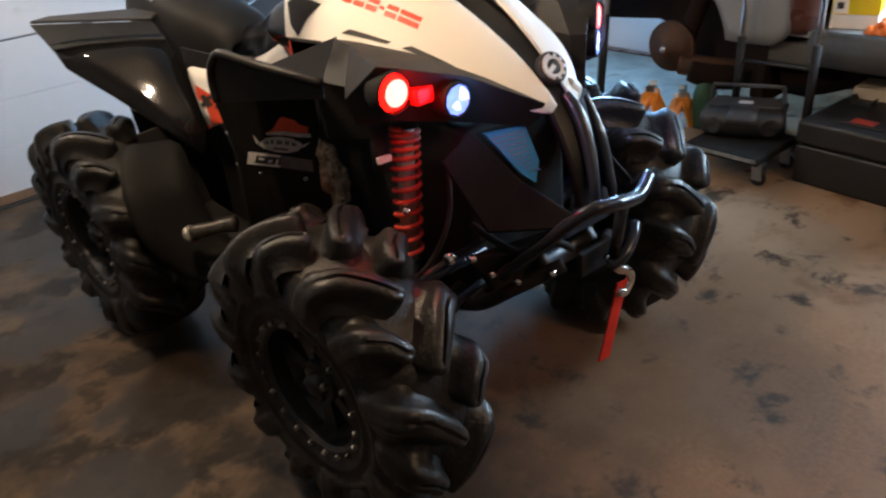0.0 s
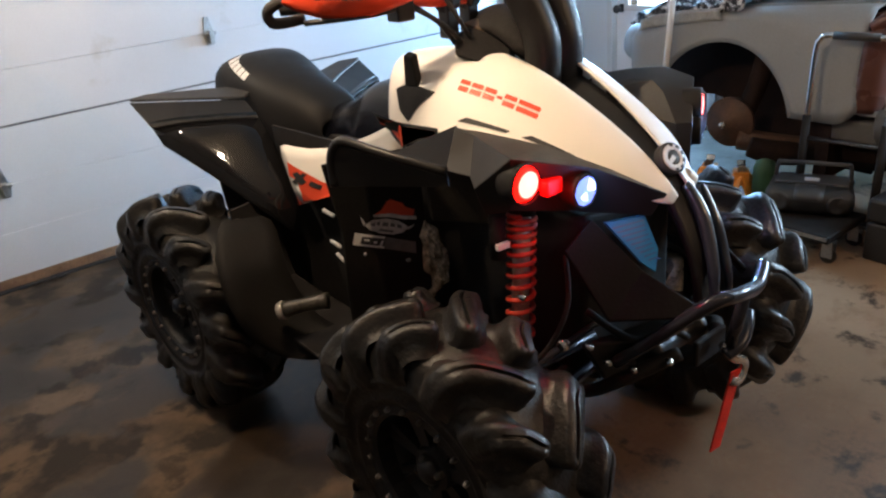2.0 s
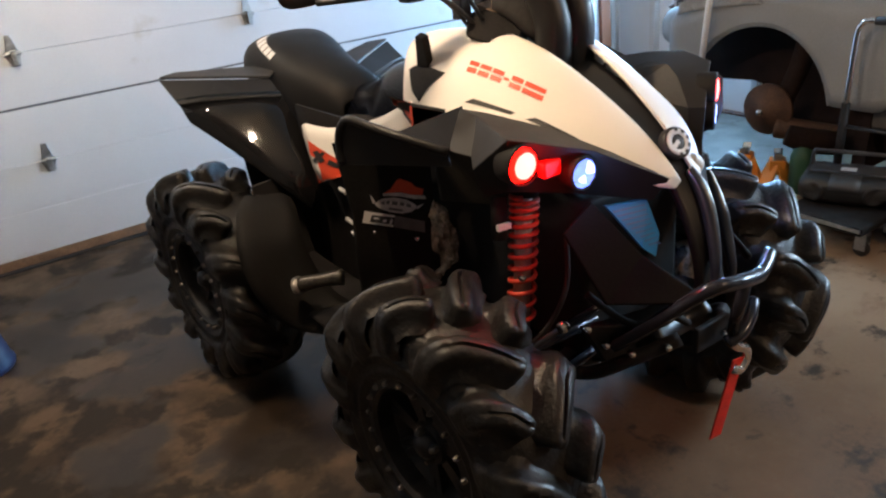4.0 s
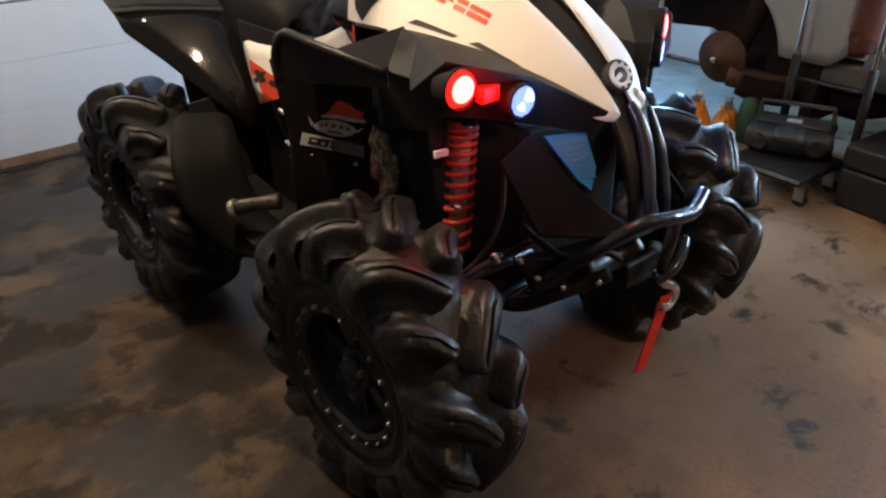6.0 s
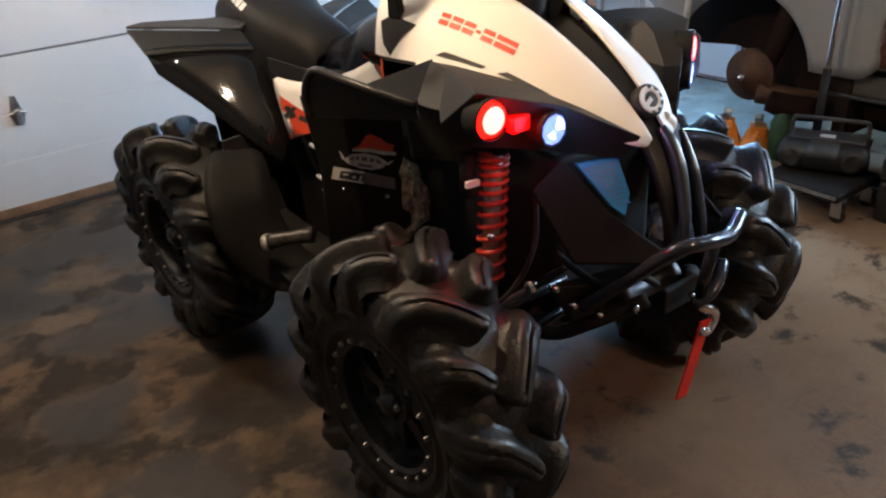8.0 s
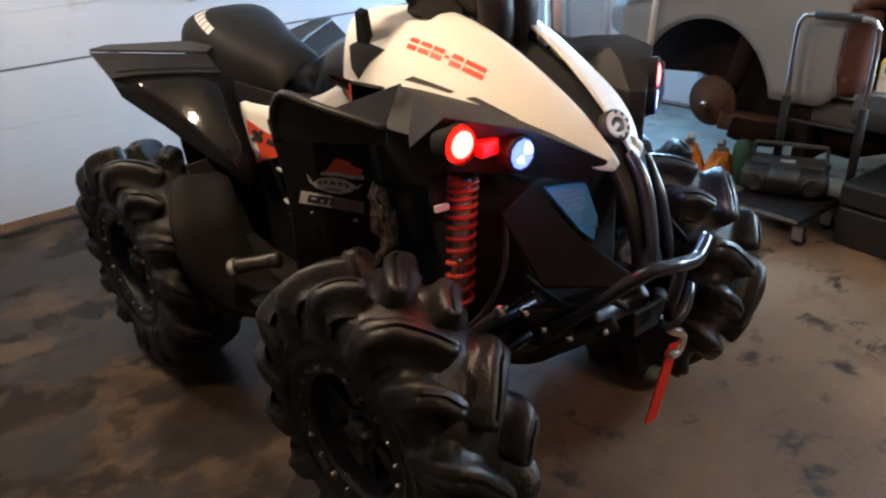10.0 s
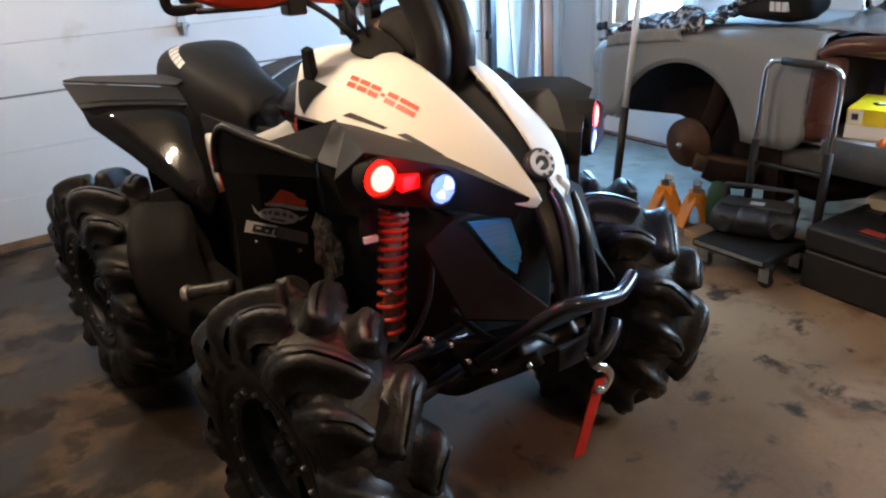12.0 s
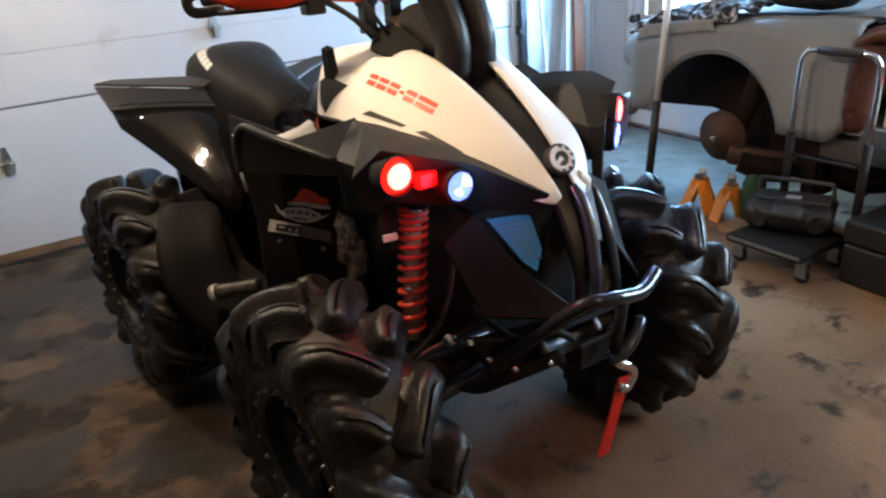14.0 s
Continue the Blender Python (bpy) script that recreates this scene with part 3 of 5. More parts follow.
def rim_mesh():
    bm = bmesh.new()
    turn = Matrix.Rotation(radians(-90), 4, "Y")
    lathe(bm, [(0.176, 0.080), (0.186, 0.094), (0.182, 0.105), (0.159, 0.108), (0.151, 0.100), (0.146, 0.055), (0.128, 0.030)], turn, 48)
    lathe(bm, [(0.128, -0.1), (0.128, 0.03), (0.143, 0.06)], turn, 48)
    for i in range(7):
        a = radians(360 / 7 * i)
        for d in (-0.10, 0.10):
            m = Matrix.Rotation(a + d, 4, "X")
            box(bm, -0.062, -0.04, -0.010, 0.010, 0.045, 0.145, m)
    lathe(bm, [(0.0, 0.075), (0.050, 0.072), (0.058, 0.055), (0.058, 0.02)], turn, 28)
    lathe(bm, [(0.0, 0.0), (0.128, 0.0)], turn, 28)
    return bm


WHEEL_PARTS = {}


def shared(name, make, material, smooth=True):
    """One mesh, made once, for parts that look alike."""
    if name not in WHEEL_PARTS:
        bm = make()
        bmesh.ops.recalc_face_normals(bm, faces=bm.faces)
        me = bpy.data.meshes.new(name)
        bm.to_mesh(me)
        bm.free()
        me.materials.append(material)
        if smooth:
            me.shade_smooth()
            me.set_sharp_from_angle(angle=1.1)
        WHEEL_PARTS[name] = me
    return WHEEL_PARTS[name]


AXLE = Matrix.Rotation(radians(-90), 4, "Y")


def wheel(at, side, spin, steer=6.4, pairs=7):
    w = new("wheel")
    w.parent = quad
    w.matrix_basis = pose(*at, 0, 0, steer) @ pose(0, 0, 0, spin, 0, 0)
    out = Matrix() if side < 0 else pose(0, 0, 0, 0, 0, 180)

    def child(name, mesh, m=None, label=""):
        ob = new(name, mesh)
        ob.parent = w
        ob.matrix_basis = m or Matrix()
        if label:
            ob["label"] = label
        return ob

    child("tyre", shared("tyre", tyre_mesh, RUBBER), None, "worn black mud tyre carcass")
    for half in (1, -1):
        for long in (True, False):
            me = shared("lug_%s_%s" % ("a" if half > 0 else "b", "long" if long else "short"), lambda: lug_mesh(half, long), RUBBER)
            for i in range(pairs):
                step = 360 / pairs * (i + (0.5 if half * side < 0 else 0.0)) + (0.0 if long else 16.5)
                child("lug", me, Matrix.Rotation(radians(step + random.uniform(-0.5, 0.5)), 4, "X"))
    child("rim", shared("rim", rim_mesh, BLACKPAINT, False), out, "black spoked beadlock rim")
    child("hub_cap", shared("hub_cap", lambda: lathe(bmesh.new(), [(0, 0.098), (0.018, 0.097), (0.03, 0.088), (0.033, 0.07)], AXLE, 24), DARKMETAL), out, "dark hub cap")
    bolt = shared("bolt", lambda: lathe(bmesh.new(), [(0, 0.009), (0.0042, 0.009), (0.0066, 0.004), (0.0066, -0.004)], AXLE, 6), DULLBOLT, False)
    for i in range(20):
        a = radians(18 * i)
        child("bolt", bolt, out @ Matrix.Translation((-0.109, 0.170 * math.cos(a), 0.170 * math.sin(a))))
    for i in range(4):
        a = radians(45 + 90 * i)
        child("lug_nut", bolt, out @ Matrix.Translation((-0.078, 0.036 * math.cos(a), 0.036 * math.sin(a))) @ Matrix.Scale(1.5, 4))
    return w


WHEEL_Z = 0.382
wheel((-0.523, -0.785, WHEEL_Z), -1, 27.6)
wheel((0.480, -0.665, WHEEL_Z), 1, 41)
wheel((-0.633, 0.452, WHEEL_Z), -1, 15)
wheel((0.390, 0.566, WHEEL_Z), 1, 3)

# white bonnet: two raised panels either side of a black spine
for s in (-1, 1):
    rows = [S(s, *((x, y, z) for x, z in row)) for y, row in (
        (-0.20, ((0.10, 1.165), (0.135, 1.165), (0.182, 1.145), (0.205, 1.08), (0.218, 0.985))),
        (-0.27, ((0.09, 1.178), (0.14, 1.178), (0.212, 1.158), (0.24, 1.085), (0.256, 0.985))),
        (-0.35, ((0.085, 1.185), (0.14, 1.185), (0.225, 1.165), (0.265, 1.09), (0.285, 0.99))),
        (-0.50, ((0.072, 1.186), (0.125, 1.178), (0.205, 1.145), (0.25, 1.09), (0.28, 1.02))),
        (-0.65, ((0.062, 1.146), (0.12, 1.134), (0.18, 1.095), (0.235, 1.05), (0.27, 1.02))),
        (-0.80, ((0.045, 1.065), (0.09, 1.06), (0.14, 1.035), (0.185, 1.005), (0.22, 0.98))),
        (-0.92, ((0.03, 0.985), (0.055, 0.98), (0.09, 0.965), (0.12, 0.945), (0.145, 0.925))),
        (-1.0, ((0.024, 0.905), (0.028, 0.902), (0.034, 0.898), (0.040, 0.893), (0.046, 0.888))))]
    part("bonnet_panel", net(rows), WHITEPLASTIC, quad, "glossy white bonnet panel", sub=2, thick=0.006)
    # charcoal headlamp pod
    pod = B(s, (0.309, -0.608, 1.062), (0.397, -0.675, 0.998), (0.412, -0.785, 0.985), (0.412, -0.815, 0.935), (0.379, -0.864, 1.055), (0.215, -0.93, 1.005), (0.05, -0.990, 0.912), (0.27, -0.65, 1.05), (0.205, -0.79, 1.024), (0.128, -0.90, 0.972), (0.365, -0.838, 0.935), (0.22, -0.882, 0.90), (0.072, -0.965, 0.862), (0.322, -0.689, 1.059), (0.379, -0.735, 0.992))
    if s < 0:
        part("headlamp_pod", facets(pod, ((0, 13, 8, 7), (13, 4, 8), (4, 5, 9, 8), (5, 6, 9), (0, 1, 14, 13), (13, 14, 2, 4), (2, 3, 10, 4), (4, 10, 11, 5), (5, 11, 12, 6))), GREYPLASTIC, quad, "faceted charcoal headlamp pod", smooth=False, bevel=0.012, thick=0.006)
    else:
        pod = [(0.325, -0.60, 1.074), (0.405, -0.65, 1.068), (0.393, -0.75, 1.052), (0.333, -0.79, 1.026), (0.278, -0.83, 0.969), (0.272, -0.83, 0.885), (0.366, -0.725, 1.049), (0.273, -0.65, 1.060), (0.283, -0.70, 1.060), (0.275, -0.74, 1.036), (0.247, -0.80, 0.970), (0.260, -0.80, 0.882), (0.22, -0.60, 1.040), (0.22, -0.62, 0.99), (0.24, -0.66, 0.82), (0.20, -0.87, 0.86), (0.27, -0.56, 1.07), (0.245, -0.855, 0.805), (0.225, -0.845, 0.800)]
        part("headlamp_pod", facets(pod, ((16, 0, 7, 12), (0, 1, 6, 8, 7), (1, 2, 3, 6), (6, 3, 9, 8), (3, 4, 10, 9), (4, 5, 11, 10), (5, 17, 18, 11))), PODLIT, quad, "faceted charcoal headlamp pod", smooth=True, bevel=0.006, thick=0.006)
        part("pod_recess", facets(pod, ((12, 7, 8, 13), (8, 9, 13), (9, 10, 13), (10, 11, 14, 13))), MATTE, quad, "shaded hollow of the headlamp pod", smooth=False, thick=0.004)
        part("lamp_bezel", slab([(0.372, -0.765, 1.035), (0.405, -0.79, 1.02), (0.398, -0.80, 0.93), (0.372, -0.80, 0.895), (0.345, -0.79, 0.875)], (-0.02, 0.05, 0)), DEEPBLACK, quad, "dark housing behind the lamps", smooth=False, bevel=0.012)
    fend = B(s, (0.531, -0.412, 0.985), (0.514, -0.455, 1.060), (0.47, -0.57, 1.035), (0.397, -0.675, 0.997), (0.402, -0.688, 0.965), (0.528, -0.418, 0.945), (0.445, -0.375, 1.018), (0.30, -0.28, 0.93), (0.295, -0.52, 0.97), (0.30, -0.605, 1.066), (0.46, -0.375, 0.94))
    part("front_fender", facets(fend, ((0, 1, 2, 3, 4, 5), (1, 6, 7, 8, 2), (2, 8, 9, 3), (0, 5, 10, 6, 1))), FENDERBLACK if s < 0 else GREYPLASTIC, quad, "glossy black front mudguard", smooth=False, bevel=0.012, thick=0.006)
    if s < 0:
        part("fender_rim", tubes((B(s, (0.528, -0.418, 0.945), (0.528, -0.414, 0.985), (0.525, -0.424, 1.028), (0.514, -0.453, 1.057), (0.496, -0.51, 1.048), (0.47, -0.57, 1.033), (0.43, -0.63, 1.013), (0.397, -0.675, 0.995)), 0.011), sides=12, steps=3), FENDERBLACK if s < 0 else GREYPLASTIC, quad, "rounded black mudguard rim")
    guard = B(s, (0.505, -0.328, 0.972), (0.482, -0.331, 0.782), (0.489, -0.327, 0.613), (0.488, -0.328, 0.48), (0.296, -0.437, 0.46), (0.296, -0.437, 0.985))
    part("splash_guard", slab(guard, (0, 0.012, 0)), BOOTBLACK, quad, "matt black splash guard", smooth=False, bevel=0.004)
    part("inner_guard", slab(B(s, (0.285, -0.436, 0.99), (0.275, -0.44, 0.78), (0.13, -0.60, 0.76), (0.13, -0.60, 1.02)), (0, 0.012, 0)), HEELGUARD, quad, "dusty black inner mudguard", smooth=False, bevel=0.004)
    # lamps
    d = Vector((0.02, -1.0, -0.02) if s < 0 else (0.56, -0.83, 0.0)).normalized()
    red_at, led_at, mid_at = ((-0.342, -0.874, 0.998), (-0.227, -0.922, 0.961), (-0.284, -0.898, 0.980)) if s < 0 else ((0.352, -0.795, 0.992), (0.326, -0.815, 0.935), (0.342, -0.805, 0.962))
    for name, q, r, lens, core in (("red_lamp", red_at, 0.039, REDLIGHT, REDCORE), ("led_lamp", led_at, 0.0325, SMOKE, LEDWHITE)):
        m = along(q, d)
        lamp = part(name, lathe(bmesh.new(), [(r * 0.92, -0.05), (r * 1.10, -0.04), (r * 1.14, 0.002), (r * 1.08, 0.008), (r * 1.01, 0.004), (r * 1.0, -0.03)], m, 36), DEEPBLACK, quad, "round lamp housing")
        if name == "red_lamp":
            part("lens", lathe(bmesh.new(), [(r * 0.70, 0.008), (r * 0.9, 0.003), (r * 1.0, -0.008)], m, 36), REDLIGHT, lamp, "glowing red lens ring")
            part("bulb", lathe(bmesh.new(), [(0, 0.013), (r * 0.5, 0.011), (r * 0.70, 0.008)], m, 36), REDCORE, lamp, "white-hot middle of the lamp")
        else:
            part("reflector", lathe(bmesh.new(), [(0, -0.006), (r * 0.3, -0.008), (r * 0.75, -0.002), (r * 0.97, 0.006)], m, 10), LEDWHITE, lamp, "cool white lit reflector", smooth=False)
            for a0, a1, r0, r1 in ((-0.4, 0.9, 0.12, 0.62), (2.2, 3.6, 0.18, 0.85)):
                arc = [(r * k * math.cos(a), r * k * math.sin(a), 0.0075) for k, aa in ((r0, (a0, a1)), (r1, (a1, 0.5 * (a0 + a1), a0))) for a in aa]
                part("facet", slab([m @ Vector(q) for q in arc], tuple(d * 0.001)), LEDCORE, lamp, "brighter lit facet", smooth=False)
    # Block with its own dim glow, for red lamplight on the housing.
    side = Vector((0, 0, 1)).cross(d).normalized()
    m = Matrix.Translation(mid_at) @ Matrix((side, d.cross(side), d)).transposed().to_4x4()
    part("side_reflector", box(bmesh.new(), -0.024, 0.024, -0.018, 0.018, -0.03, 0.001, m), REDDIM, quad, "dim glowing block for the red-lit housing between the lamps", smooth=False, bevel=0.006)
    bulb_light(Vector(red_at) + d * 0.07, 0.85 if s < 0 else 0.10, (1.0, 0.012, 0.006), 0.03)
    bulb_light(Vector(led_at) + d * 0.07, 0.28 if s < 0 else 1.0, (0.22, 0.45, 1.0), 0.02)
    # radiator shroud
    sh = B(s, (0.19, -0.90, 0.88), (0.275, -0.90, 0.83), (0.235, -0.985, 0.675), (0.115, -1.095, 0.675), (0.09, -1.108, 0.70), (0.135, -0.995, 0.765))
    part("radiator_shroud", facets(sh, ((0, 1, 2, 5), (5, 2, 3, 4))), SHROUD, quad, "charcoal radiator shroud", smooth=False, bevel=0.010, thick=0.012)
    gr = B(s, (0.168, -0.921, 0.866), (0.075, -0.95, 0.862), (0.072, -0.985, 0.79), (0.100, -1.001, 0.75), (0.125, -0.985, 0.775))
    panel = part("radiator_label" if s < 0 else "radiator_core", slab(gr, (0, 0.008, 0)), LABELBLUE if s < 0 else MATTE, quad, "label behind the shroud, cool light's blue put into its colour" if s < 0 else "", smooth=False)
    # rear fender
    def sheet(out, z, bulge=0.0):
        """A point of the sloping mudguard face."""
        return (out, 0.31 + 0.303 * (out - 0.44) + 0.79 * (z - 0.82) - bulge, z)
    drop = Vector((0, 0, 0)) if s < 0 else Vector((-0.04, 0, -0.045))
    rf = [[tuple(Vector(q) + drop) for q in B(s, *(sheet(o, z, b) for o, z in row))] for row, b in (
        (((0.650, 0.990), (0.638, 0.922), (0.556, 0.83), (0.474, 0.725), (0.402, 0.632)), 0.0),
        (((0.56, 0.990), (0.525, 0.905), (0.475, 0.83), (0.425, 0.745), (0.382, 0.655)), 0.003),
        (((0.44, 0.980), (0.425, 0.90), (0.405, 0.825), (0.385, 0.755), (0.365, 0.68)), 0.003),
        (((0.34, 0.967), (0.335, 0.92), (0.33, 0.865), (0.34, 0.79), (0.352, 0.70)), 0.0))]
    rear = part("rear_fender", net(rf), PLASTIC, quad, "glossy black rear mudguard", thick=0.008)
    band = [tuple(Vector(q) + drop) for q in B(s, (0.665, 0.605, 1.043), sheet(0.650, 0.976, 0.007), sheet(0.56, 0.976, 0.010), sheet(0.44, 0.966, 0.010), sheet(0.34, 0.953, 0.007), (0.34, 0.465, 1.0), (0.50, 0.545, 1.020))]
    part("fender_band", facets(band, ((0, 1, 2, 6), (6, 2, 3), (6, 3, 4, 5))), FENDERBLACK, quad, "folded upper edge of the mudguard", smooth=False, bevel=0.006, thick=0.006)
    part("fender_liner", slab(B(s, (0.31, 0.40, 0.86), (0.50, 0.42, 0.82), (0.51, 0.29, 0.28), (0.29, 0.29, 0.28)), (0, 0.01, 0)), DEEPBLACK, quad, "matt black mudguard liner", smooth=False)
    lip = [tuple(Vector(q) + drop) for q in B(s, (0.665, 0.605, 1.043), (0.50, 0.545, 1.020), (0.34, 0.465, 1.0), (0.30, 0.50, 1.007), (0.34, 0.60, 1.018), (0.60, 0.655, 1.040))]
    part("fender_deck", facets(lip, ((0, 1, 2, 3, 4, 5),)), MATTE, quad, "black mudguard deck", smooth=False, bevel=0.004, thick=0.010)
    side_panel = [B(s, (0.33, 0.305, 0.885), (0.35, 0.22, 0.80), (0.362, 0.155, 0.70)), B(s, (0.33, 0.20, 0.878), (0.345, 0.15, 0.80), (0.355, 0.09, 0.73)), B(s, (0.315, 0.02, 0.895), (0.33, 0.0, 0.84), (0.335, -0.01, 0.77)), B(s, (0.27, -0.20, 0.965), (0.285, -0.2, 0.92), (0.29, -0.2, 0.85)), B(s, (0.265, -0.36, 1.05), (0.28, -0.36, 1.0), (0.285, -0.36, 0.90))]
    part("side_panel", net(side_panel), WHITEPLASTIC, quad, "white side panel", sub=1, thick=0.006)
    # footwell
    fw = B(s, (0.545, 0.27, 0.72), (0.55, 0.25, 0.44), (0.545, 0.20, 0.36), (0.52, -0.42, 0.335))
    fi = B(s, (0.41, 0.27, 0.73), (0.38, 0.25, 0.44), (0.32, 0.20, 0.36), (0.28, -0.42, 0.335))
    part("footwell", net([fw, fi]), DEEPBLACK, quad, "matt black footwell", smooth=False, thick=0.012, bevel=0.006)
    part("inner_panel", slab(B(s, (0.31, 0.36, 0.92), (0.31, 0.36, 0.27), (0.28, -0.36, 0.27), (0.26, -0.36, 0.92)), (0.01, 0, 0)), DEEPBLACK, quad, "matt black inner side panel", smooth=False)
    heel = [B(s, (0.617, 0.20, 0.723), (0.672, 0.11, 0.64), (0.687, 0.080, 0.586), (0.686, 0.05, 0.50), (0.670, 0.035, 0.434), (0.625, 0.025, 0.345), (0.570, 0.00, 0.300), (0.49, -0.10, 0.300)),
            B(s, (0.566, 0.19, 0.713), (0.625, 0.095, 0.63), (0.638, 0.065, 0.581), (0.632, 0.035, 0.50), (0.612, 0.020, 0.432), (0.570, 0.005, 0.36), (0.520, -0.02, 0.325), (0.44, -0.12, 0.325)),
            B(s, (0.511, 0.20, 0.700), (0.574, 0.105, 0.617), (0.594, 0.080, 0.571), (0.584, 0.05, 0.49), (0.556, 0.030, 0.421), (0.500, 0.0, 0.375), (0.455, -0.05, 0.353), (0.40, -0.13, 0.35)),
            B(s, (0.43, 0.20, 0.690), (0.47, 0.10, 0.610), (0.48, 0.07, 0.565), (0.47, 0.04, 0.48), (0.44, 0.02, 0.41), (0.42, 0.0, 0.375), (0.39, -0.03, 0.355), (0.36, -0.13, 0.352))]
    part("heel_guard", net(heel), BOOTBLACK, quad, "sooty brown-black heel guard", sub=1, thick=0.008)
    peg = part("foot_peg", tubes((B(s, (0.45, -0.115, 0.498), (0.50, -0.075, 0.492), (0.555, -0.032, 0.480)), (0.026, 0.020, 0.024)), sides=10, steps=4), CASTPEG, quad, "muddy scuffed alloy foot peg")
    part("peg_end", tubes((B(s, (0.556, -0.034, 0.480), (0.568, -0.022, 0.476)), (0.029, 0.025)), sides=10), ALLOY, peg, "bare worn metal end of the peg")
    # shock absorber
    tuck = 0.0 if s < 0 else 0.13
    top, bot = Vector(B(s, (0.242 - tuck, -0.748, 0.95))[0]), Vector(B(s, (0.302 - tuck, -0.775, 0.56))[0])
    shock = part("shock_absorber", tubes(([top, bot], 0.0205), sides=16), DAMPER, quad, "alloy shock absorber")
    x, y, z = frame_of(bot - top)
    coil = [top + (bot - top) * (0.20 + 0.74 * (0.45 * k / 180 + 0.55 * (k / 180) ** 1.8)) + (x * math.cos(k * 2 * math.pi * 12 / 180) + y * math.sin(k * 2 * math.pi * 12 / 180)) * 0.0300 for k in range(181)]
    part("upper_mount", tubes(([top, top + (bot - top) * 0.20], 0.031), sides=16), DEEPBLACK, shock, "dark upper spring mount")
    part("spring", tubes((coil, 0.0060), sides=8, steps=1), SPRING, shock, "orange-red coil spring")
    if s < 0:
        part("reservoir", tubes(([(-0.305, -0.738, 0.885), (-0.313, -0.742, 0.785)], 0.019), sides=16), DEEPBLACK, shock, "dark damper reservoir")
        part("reservoir_label", slab([(-0.333, -0.767, 0.829), (-0.300, -0.771, 0.829), (-0.300, -0.771, 0.815), (-0.333, -0.767, 0.815)], (0.001, 0.010, 0)), LIGHTGREY, shock, "narrow white label", smooth=False)
    # arms
    for k, (a, b, c) in enumerate((((0.12, -0.62, 0.54), (0.42, -0.79, 0.50), (0.14, -0.86, 0.55)), ((0.12, -0.62, 0.45), (0.44, -0.79, 0.33), (0.14, -0.86, 0.47)))):
        part("suspension_arm", tubes((B(s, a, b), 0.016), (B(s, c, b), 0.016)), GUNMETAL, quad)
    part("knuckle", tubes((B(s, (0.41, -0.80, 0.52), (0.43, -0.80, 0.26)), 0.032)), MUDMETAL, quad, "muddy cast steering knuckle")
    part("drive_shaft", tubes((B(s, (0.12, -0.80, 0.42), (0.20, -0.80, 0.41), (0.44, -0.80, 0.385)), (0.05, 0.03, 0.045))), MATTE, quad)

# spine, nose and badge
part("spine", net([[(XC + k * w, y, z - dip * (1 - abs(k))) for k in (-1, -0.6, 0, 0.6, 1)] for y, z, w, dip in ((-0.45, 1.165, 0.06, 0.03), (-0.60, 1.135, 0.06, 0.04), (-0.72, 1.085, 0.058, 0.04), (-0.86, 1.015, 0.045, 0.02), (-0.95, 0.945, 0.034, 0.0), (-1.02, 0.855, 0.036, -0.01), (-1.075, 0.72, 0.034, -0.01), (-1.07, 0.64, 0.03, -0.01))]), SNORKEL, quad, "black nose spine", sub=1, thick=0.02)
badge = along((0.022, -0.948, 0.965), (-0.1, -0.85, 0.52))
disc = part("badge", lathe(bmesh.new(), [(0, 0.012), (0.033, 0.012), (0.036, 0.008), (0.036, -0.01)], badge, 32), DECALDARK, quad, "round silver and black gear badge")
part("nose_plate", tubes(([(0.026, -0.985, 0.915), (0.030, -1.01, 0.885), (0.028, -1.035, 0.845), (0.020, -1.058, 0.795), (0.008, -1.080, 0.735), (-0.004, -1.092, 0.665)], (0.010, 0.015, 0.016, 0.015, 0.013, 0.008)), sides=14), NOSEBLACK, quad, "satin black nose rib")
part("nose_plate", tubes(([(0.092, -0.985, 0.895), (0.094, -1.00, 0.862), (0.088, -1.03, 0.81), (0.086, -1.05, 0.75), (0.080, -1.07, 0.70), (0.074, -1.08, 0.65)], (0.005, 0.010, 0.014, 0.014, 0.011, 0.006)), sides=14), NOSEBLACK, quad, "satin black outer nose rib")

# middle body, engine, skid
part("body_core", boxes((XC - 0.17, XC + 0.15, -0.86, 0.66, 0.43, 0.86), (XC - 0.17, XC + 0.17, -0.05, 0.66, 0.62, 0.88), (XC - 0.12, XC + 0.12, -0.62, -0.3, 0.86, 1.06)), DEEPBLACK, quad, "black frame and engine block", smooth=False, bevel=0.02)
part("skid_plate", slab([(XC + x, y, z) for x, y, z in ((-0.13, -0.88, 0.44), (0.13, -0.88, 0.44), (0.2, -0.5, 0.32), (0.2, 0.6, 0.32), (-0.2, 0.6, 0.32), (-0.2, -0.5, 0.32))], (0, 0, -0.012)), DEEPBLACK, quad, smooth=False)

# bumper, winch hook and strap
part("bumper", tubes(([(-0.175, -0.96, 0.54), (-0.14, -1.03, 0.608), (-0.085, -1.13, 0.713), (-0.02, -1.15, 0.715), (0.044, -1.145, 0.70), (0.09, -1.135, 0.69), (0.13, -1.12, 0.692), (0.175, -1.10, 0.70)], 0.0165), ([(0.02, -1.115, 0.535), (0.06, -1.125, 0.552), (0.10, -1.115, 0.575), (0.135, -1.095, 0.59)], 0.0155), ([(0.02, -1.148, 0.70), (0.03, -1.12, 0.56)], 0.014)), GUNMETAL, quad, "glossy dark steel bumper tube")
